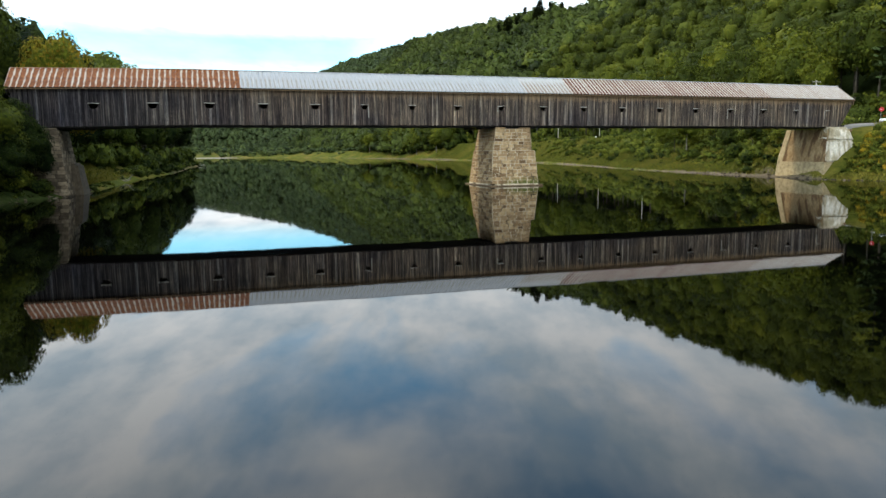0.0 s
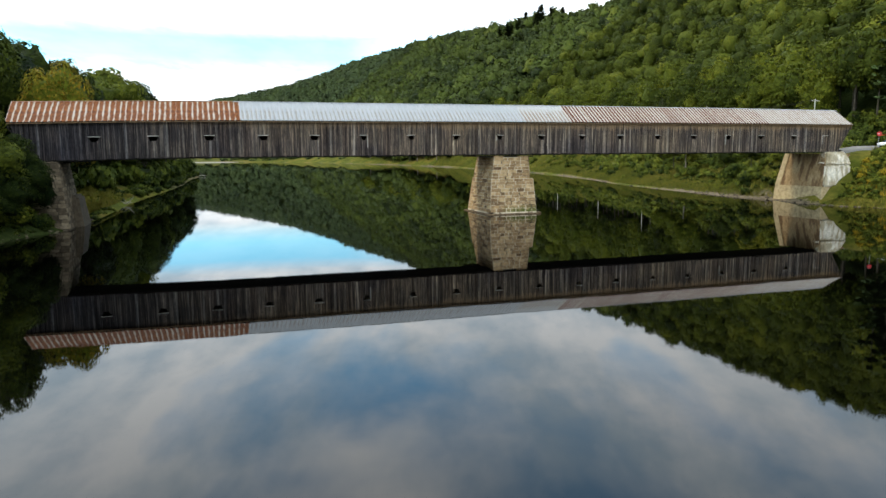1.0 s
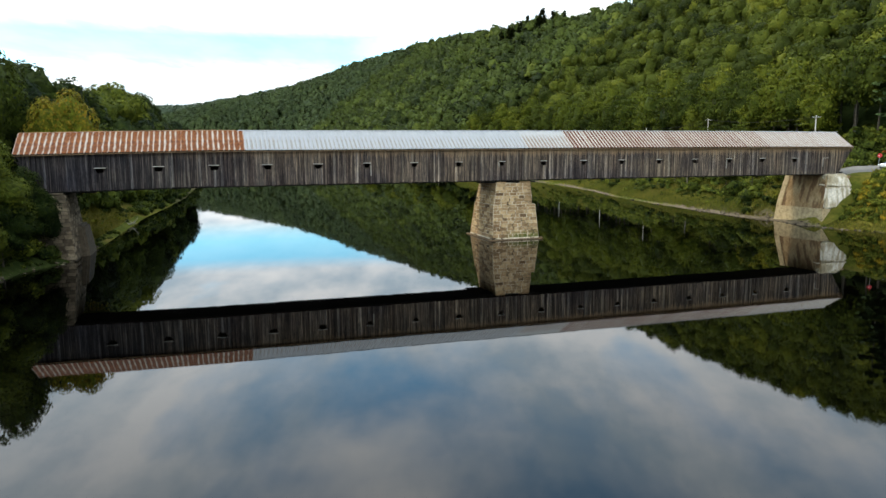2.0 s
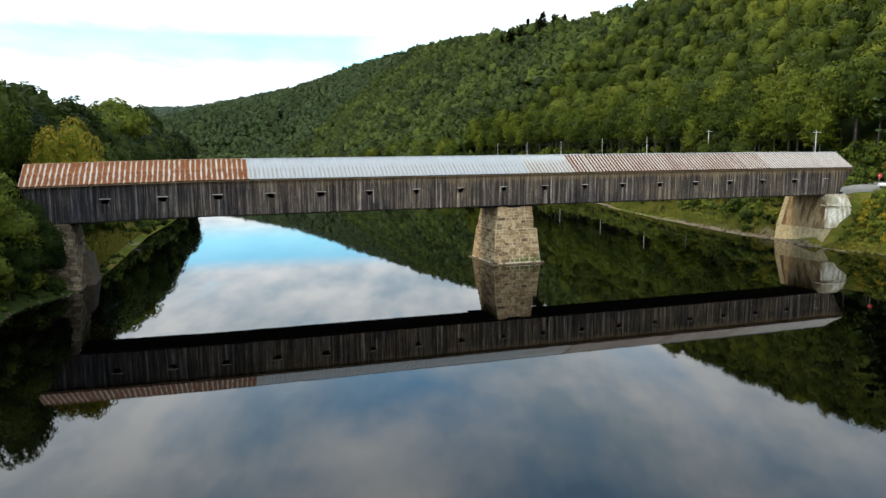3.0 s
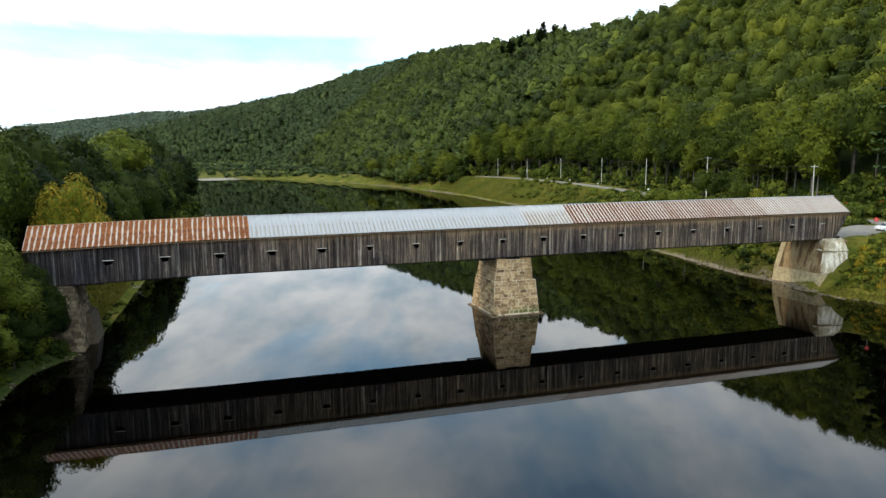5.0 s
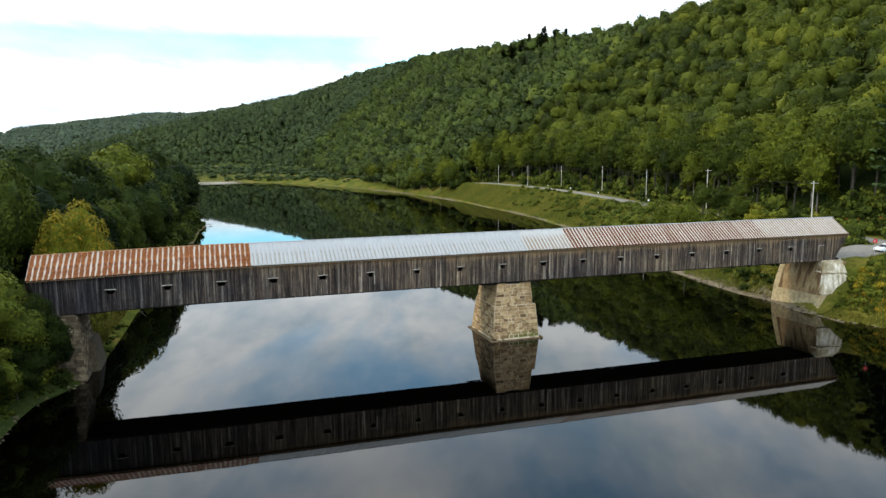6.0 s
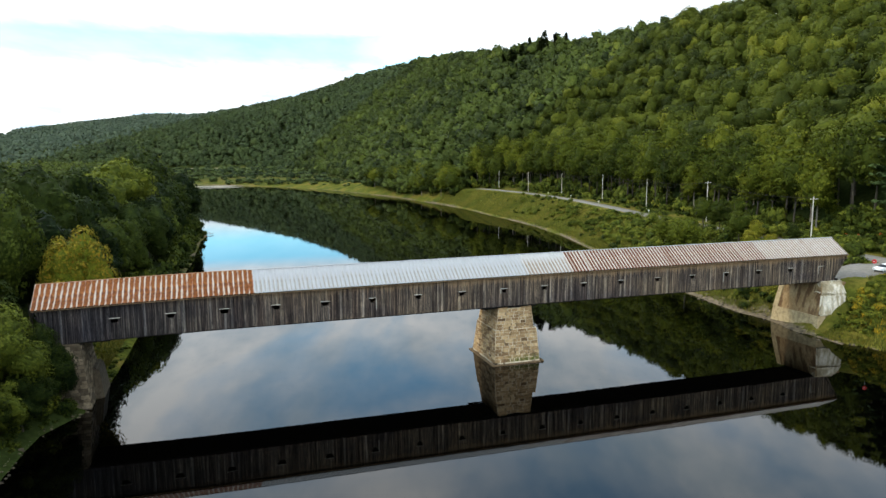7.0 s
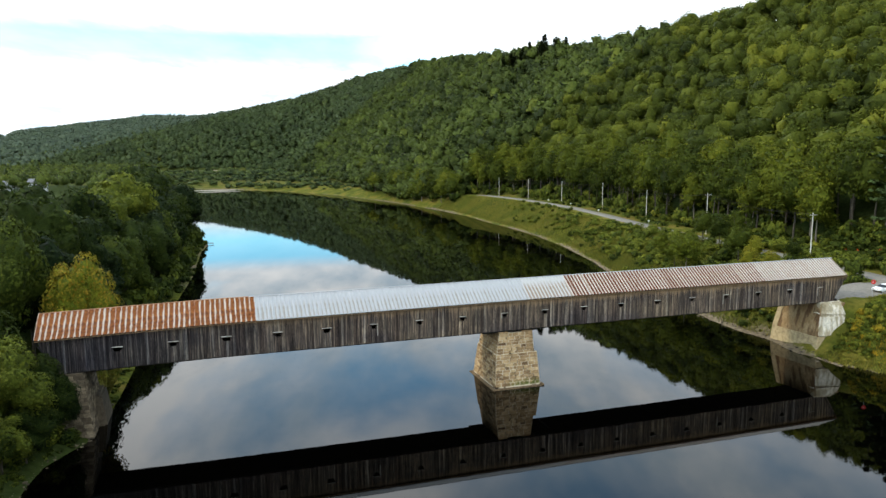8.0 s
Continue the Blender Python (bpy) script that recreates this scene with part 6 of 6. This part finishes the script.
def build_log(name, label, p, q, r, snags, seed):
    """A bleached, crooked log with broken limbs."""
    rng = random.Random(seed)
    log = thing(name, label, "driftwood", "driftwood on the bank")
    p, q = Vector(p), Vector(q)
    bm = bmesh.new()
    last = p
    for k in range(1, 5):
        nxt = p.lerp(q, k / 4) + Vector((rng.uniform(-0.15, 0.15), rng.uniform(-0.15, 0.15), rng.uniform(-0.05, 0.12)))
        tube_into(bm, last, nxt, r * (1.1 - 0.2 * k), r * (0.9 - 0.2 * k) + 0.03, 7)
        last = nxt
    part("stem", bm, DRIFT_WOOD, log)
    for _ in range(snags):
        a = p.lerp(q, rng.uniform(0.2, 0.9))
        bm = bmesh.new()
        tube_into(bm, a, a + Vector((rng.uniform(-1.2, 1.2), rng.uniform(-1.2, 1.2), rng.uniform(0.3, 1.3))), r * 0.3, 0.02, 5)
        part("limb", bm, DRIFT_WOOD, log)


def build_gravel_bar(x, y, long, wide, turn, seed):
    """A low bar of pale gravel just above the water: an uneven lens with a ragged rim."""
    rng = np.random.default_rng(seed)
    bm = bmesh.new()
    rings = []
    for k, (f, z) in enumerate(((1.0, -0.4), (0.93, 0.02), (0.7, 0.28), (0.35, 0.42), (0.05, 0.45))):
        ring = []
        for i in range(28):
            a = i / 28 * math.tau
            r = 1 + 0.22 * math.sin(3 * a + seed) + 0.13 * math.sin(7 * a + 2 * seed) + rng.uniform(-0.06, 0.06)
            u, v = math.cos(a) * long / 2 * r * f, math.sin(a) * wide / 2 * r * f
            ring.append((x + u * math.cos(turn) - v * math.sin(turn), y + u * math.sin(turn) + v * math.cos(turn), z + rng.uniform(-0.04, 0.04)))
        rings.append(ring)
    loft_into(bm, rings)
    ob = new("gravel_bar", mesh_of("gravel_bar", bm, GRAVEL))
    tagged(ob, "pale gravel bar in the shallows of the river bend", "gravel bar", "gravel bars at the bend")


def build_shore_rocks():
    """Stones and debris along the water's edge."""
    rng = np.random.default_rng(61)
    base, tri = ball(1)
    verts, faces, count = [], [], 0
    runs = [(y, 1, rng.uniform(-0.7, 2.8)) for y in rng.uniform(-14, 34, 170)] + [(y, -1, rng.uniform(-0.4, 0.8)) for y in rng.uniform(-40, 12, 150)] + [(y, 1, rng.uniform(-0.3, 2.0)) for y in rng.uniform(34, 110, 36)]
    for y, side, inset in runs:
        x = float(np.interp(y, Y_BANK_R, X_BANK_R)) + inset if side > 0 else float(np.interp(y, Y_BANK_L, X_BANK_L)) - inset
        r = 0.06 + 0.26 * rng.random() ** 2.6
        v = base * rng.uniform(0.75, 1.25, (len(base), 1)) * (r * rng.uniform(0.8, 1.6), r, r * 0.6)
        a = rng.uniform(0, 6.28)
        rot = np.array([[math.cos(a), math.sin(a), 0], [-math.sin(a), math.cos(a), 0], [0, 0, 1]])
        verts.append(v @ rot + (x, y, max(float(land(x, y)), -0.05) + r * 0.2))
        faces.append(tri + count)
        count += len(base)
    me = array_mesh("shore_stones", np.concatenate(verts), np.concatenate(faces), SHORE_STONE)
    tagged(new("shore_stones", me), "loose grey-brown stones along the water's edge", "stones", kind="stuff")


CAR_PAINT = plain("white_car_paint", (0.75, 0.75, 0.74), 0.3, 0, 0.03)
CAR_GLASS = plain("dark_glass", (0.02, 0.022, 0.025), 0.1, 0, 0.1)
CAR_TYRE = plain("tyre_rubber", (0.02, 0.02, 0.02), 0.9)
SIGN_STEEL = plain("galvanised_steel", (0.35, 0.35, 0.34), 0.5, 0.6)
SIGN_RED = plain("sign_red", (0.52, 0.05, 0.05), 0.5)
SIGN_WHITE = plain("sign_white", (0.75, 0.75, 0.72), 0.6)
ORANGE_PLASTIC = plain("orange_plastic", (0.55, 0.11, 0.025), 0.6, 0, 0.25)
HOUSE_WHITE = plain("white_clapboard", (0.42, 0.42, 0.41), 0.8)
HOUSE_ROOF = plain("grey_shingle_roof", (0.16, 0.16, 0.17), 0.9)
DRIFT_WOOD = plain_wood("driftwood", (0.16, 0.14, 0.11), (0.34, 0.31, 0.26))
GRAVEL = plain("bar_gravel", (0.20, 0.18, 0.145), 0.95, 0, 0.35, 0.6)
SHORE_STONE = stone_material("shore_stone", [(0.0, (0.04, 0.033, 0.025)), (0.6, (0.08, 0.064, 0.046)), (1.0, (0.15, 0.125, 0.09))], False)
build_car(81.3, 0.9, math.pi)
build_sign(76.6, -0.6, 12.6)
for x, y, long, high in ((113.5, 38.9, 2.4, 0.7), (113.3, 35.3, 1.8, 0.65), (113.8, 29.3, 2.6, 0.65)):
    build_barrier(x, y, long, high)
for x, y in ((113.0, 128), (126, 214), (119.5, 176), (126.5, 240)):
    build_marker(x, y)
for x, y, w, d, h, turn, label in ((-181, 478, 13, 8, 1.5, 0.3, "white house with a grey roof among trees"), (-168, 500, 9, 7, 2.5, -0.2, "small white house among trees"), (-160, 480, 7, 6, 1.0, 0.1, "low white house with grey roof")):
    build_house(x, y, w, d, h, turn, label)
for x, y, long, wide, turn, seed in ((-66, 664, 40, 16, 0.25, 2), (-44, 612, 58, 17, 0.0, 5), (-38, 585, 40, 5, 0.1, 8)):
    build_gravel_bar(x, y, long, wide, turn, seed)
build_log("driftwood_log", "bleached snag with broken limbs at the water's edge", (-59.4, 44.0, 0.25), (-57.0, 43.2, 0.5), 0.22, 5, 3)
build_log("driftwood_log", "fallen tree lying out into the river", (-49.5, 201, 0.6), (-43.5, 202.5, 0.3), 0.3, 6, 4)
build_shore_rocks()
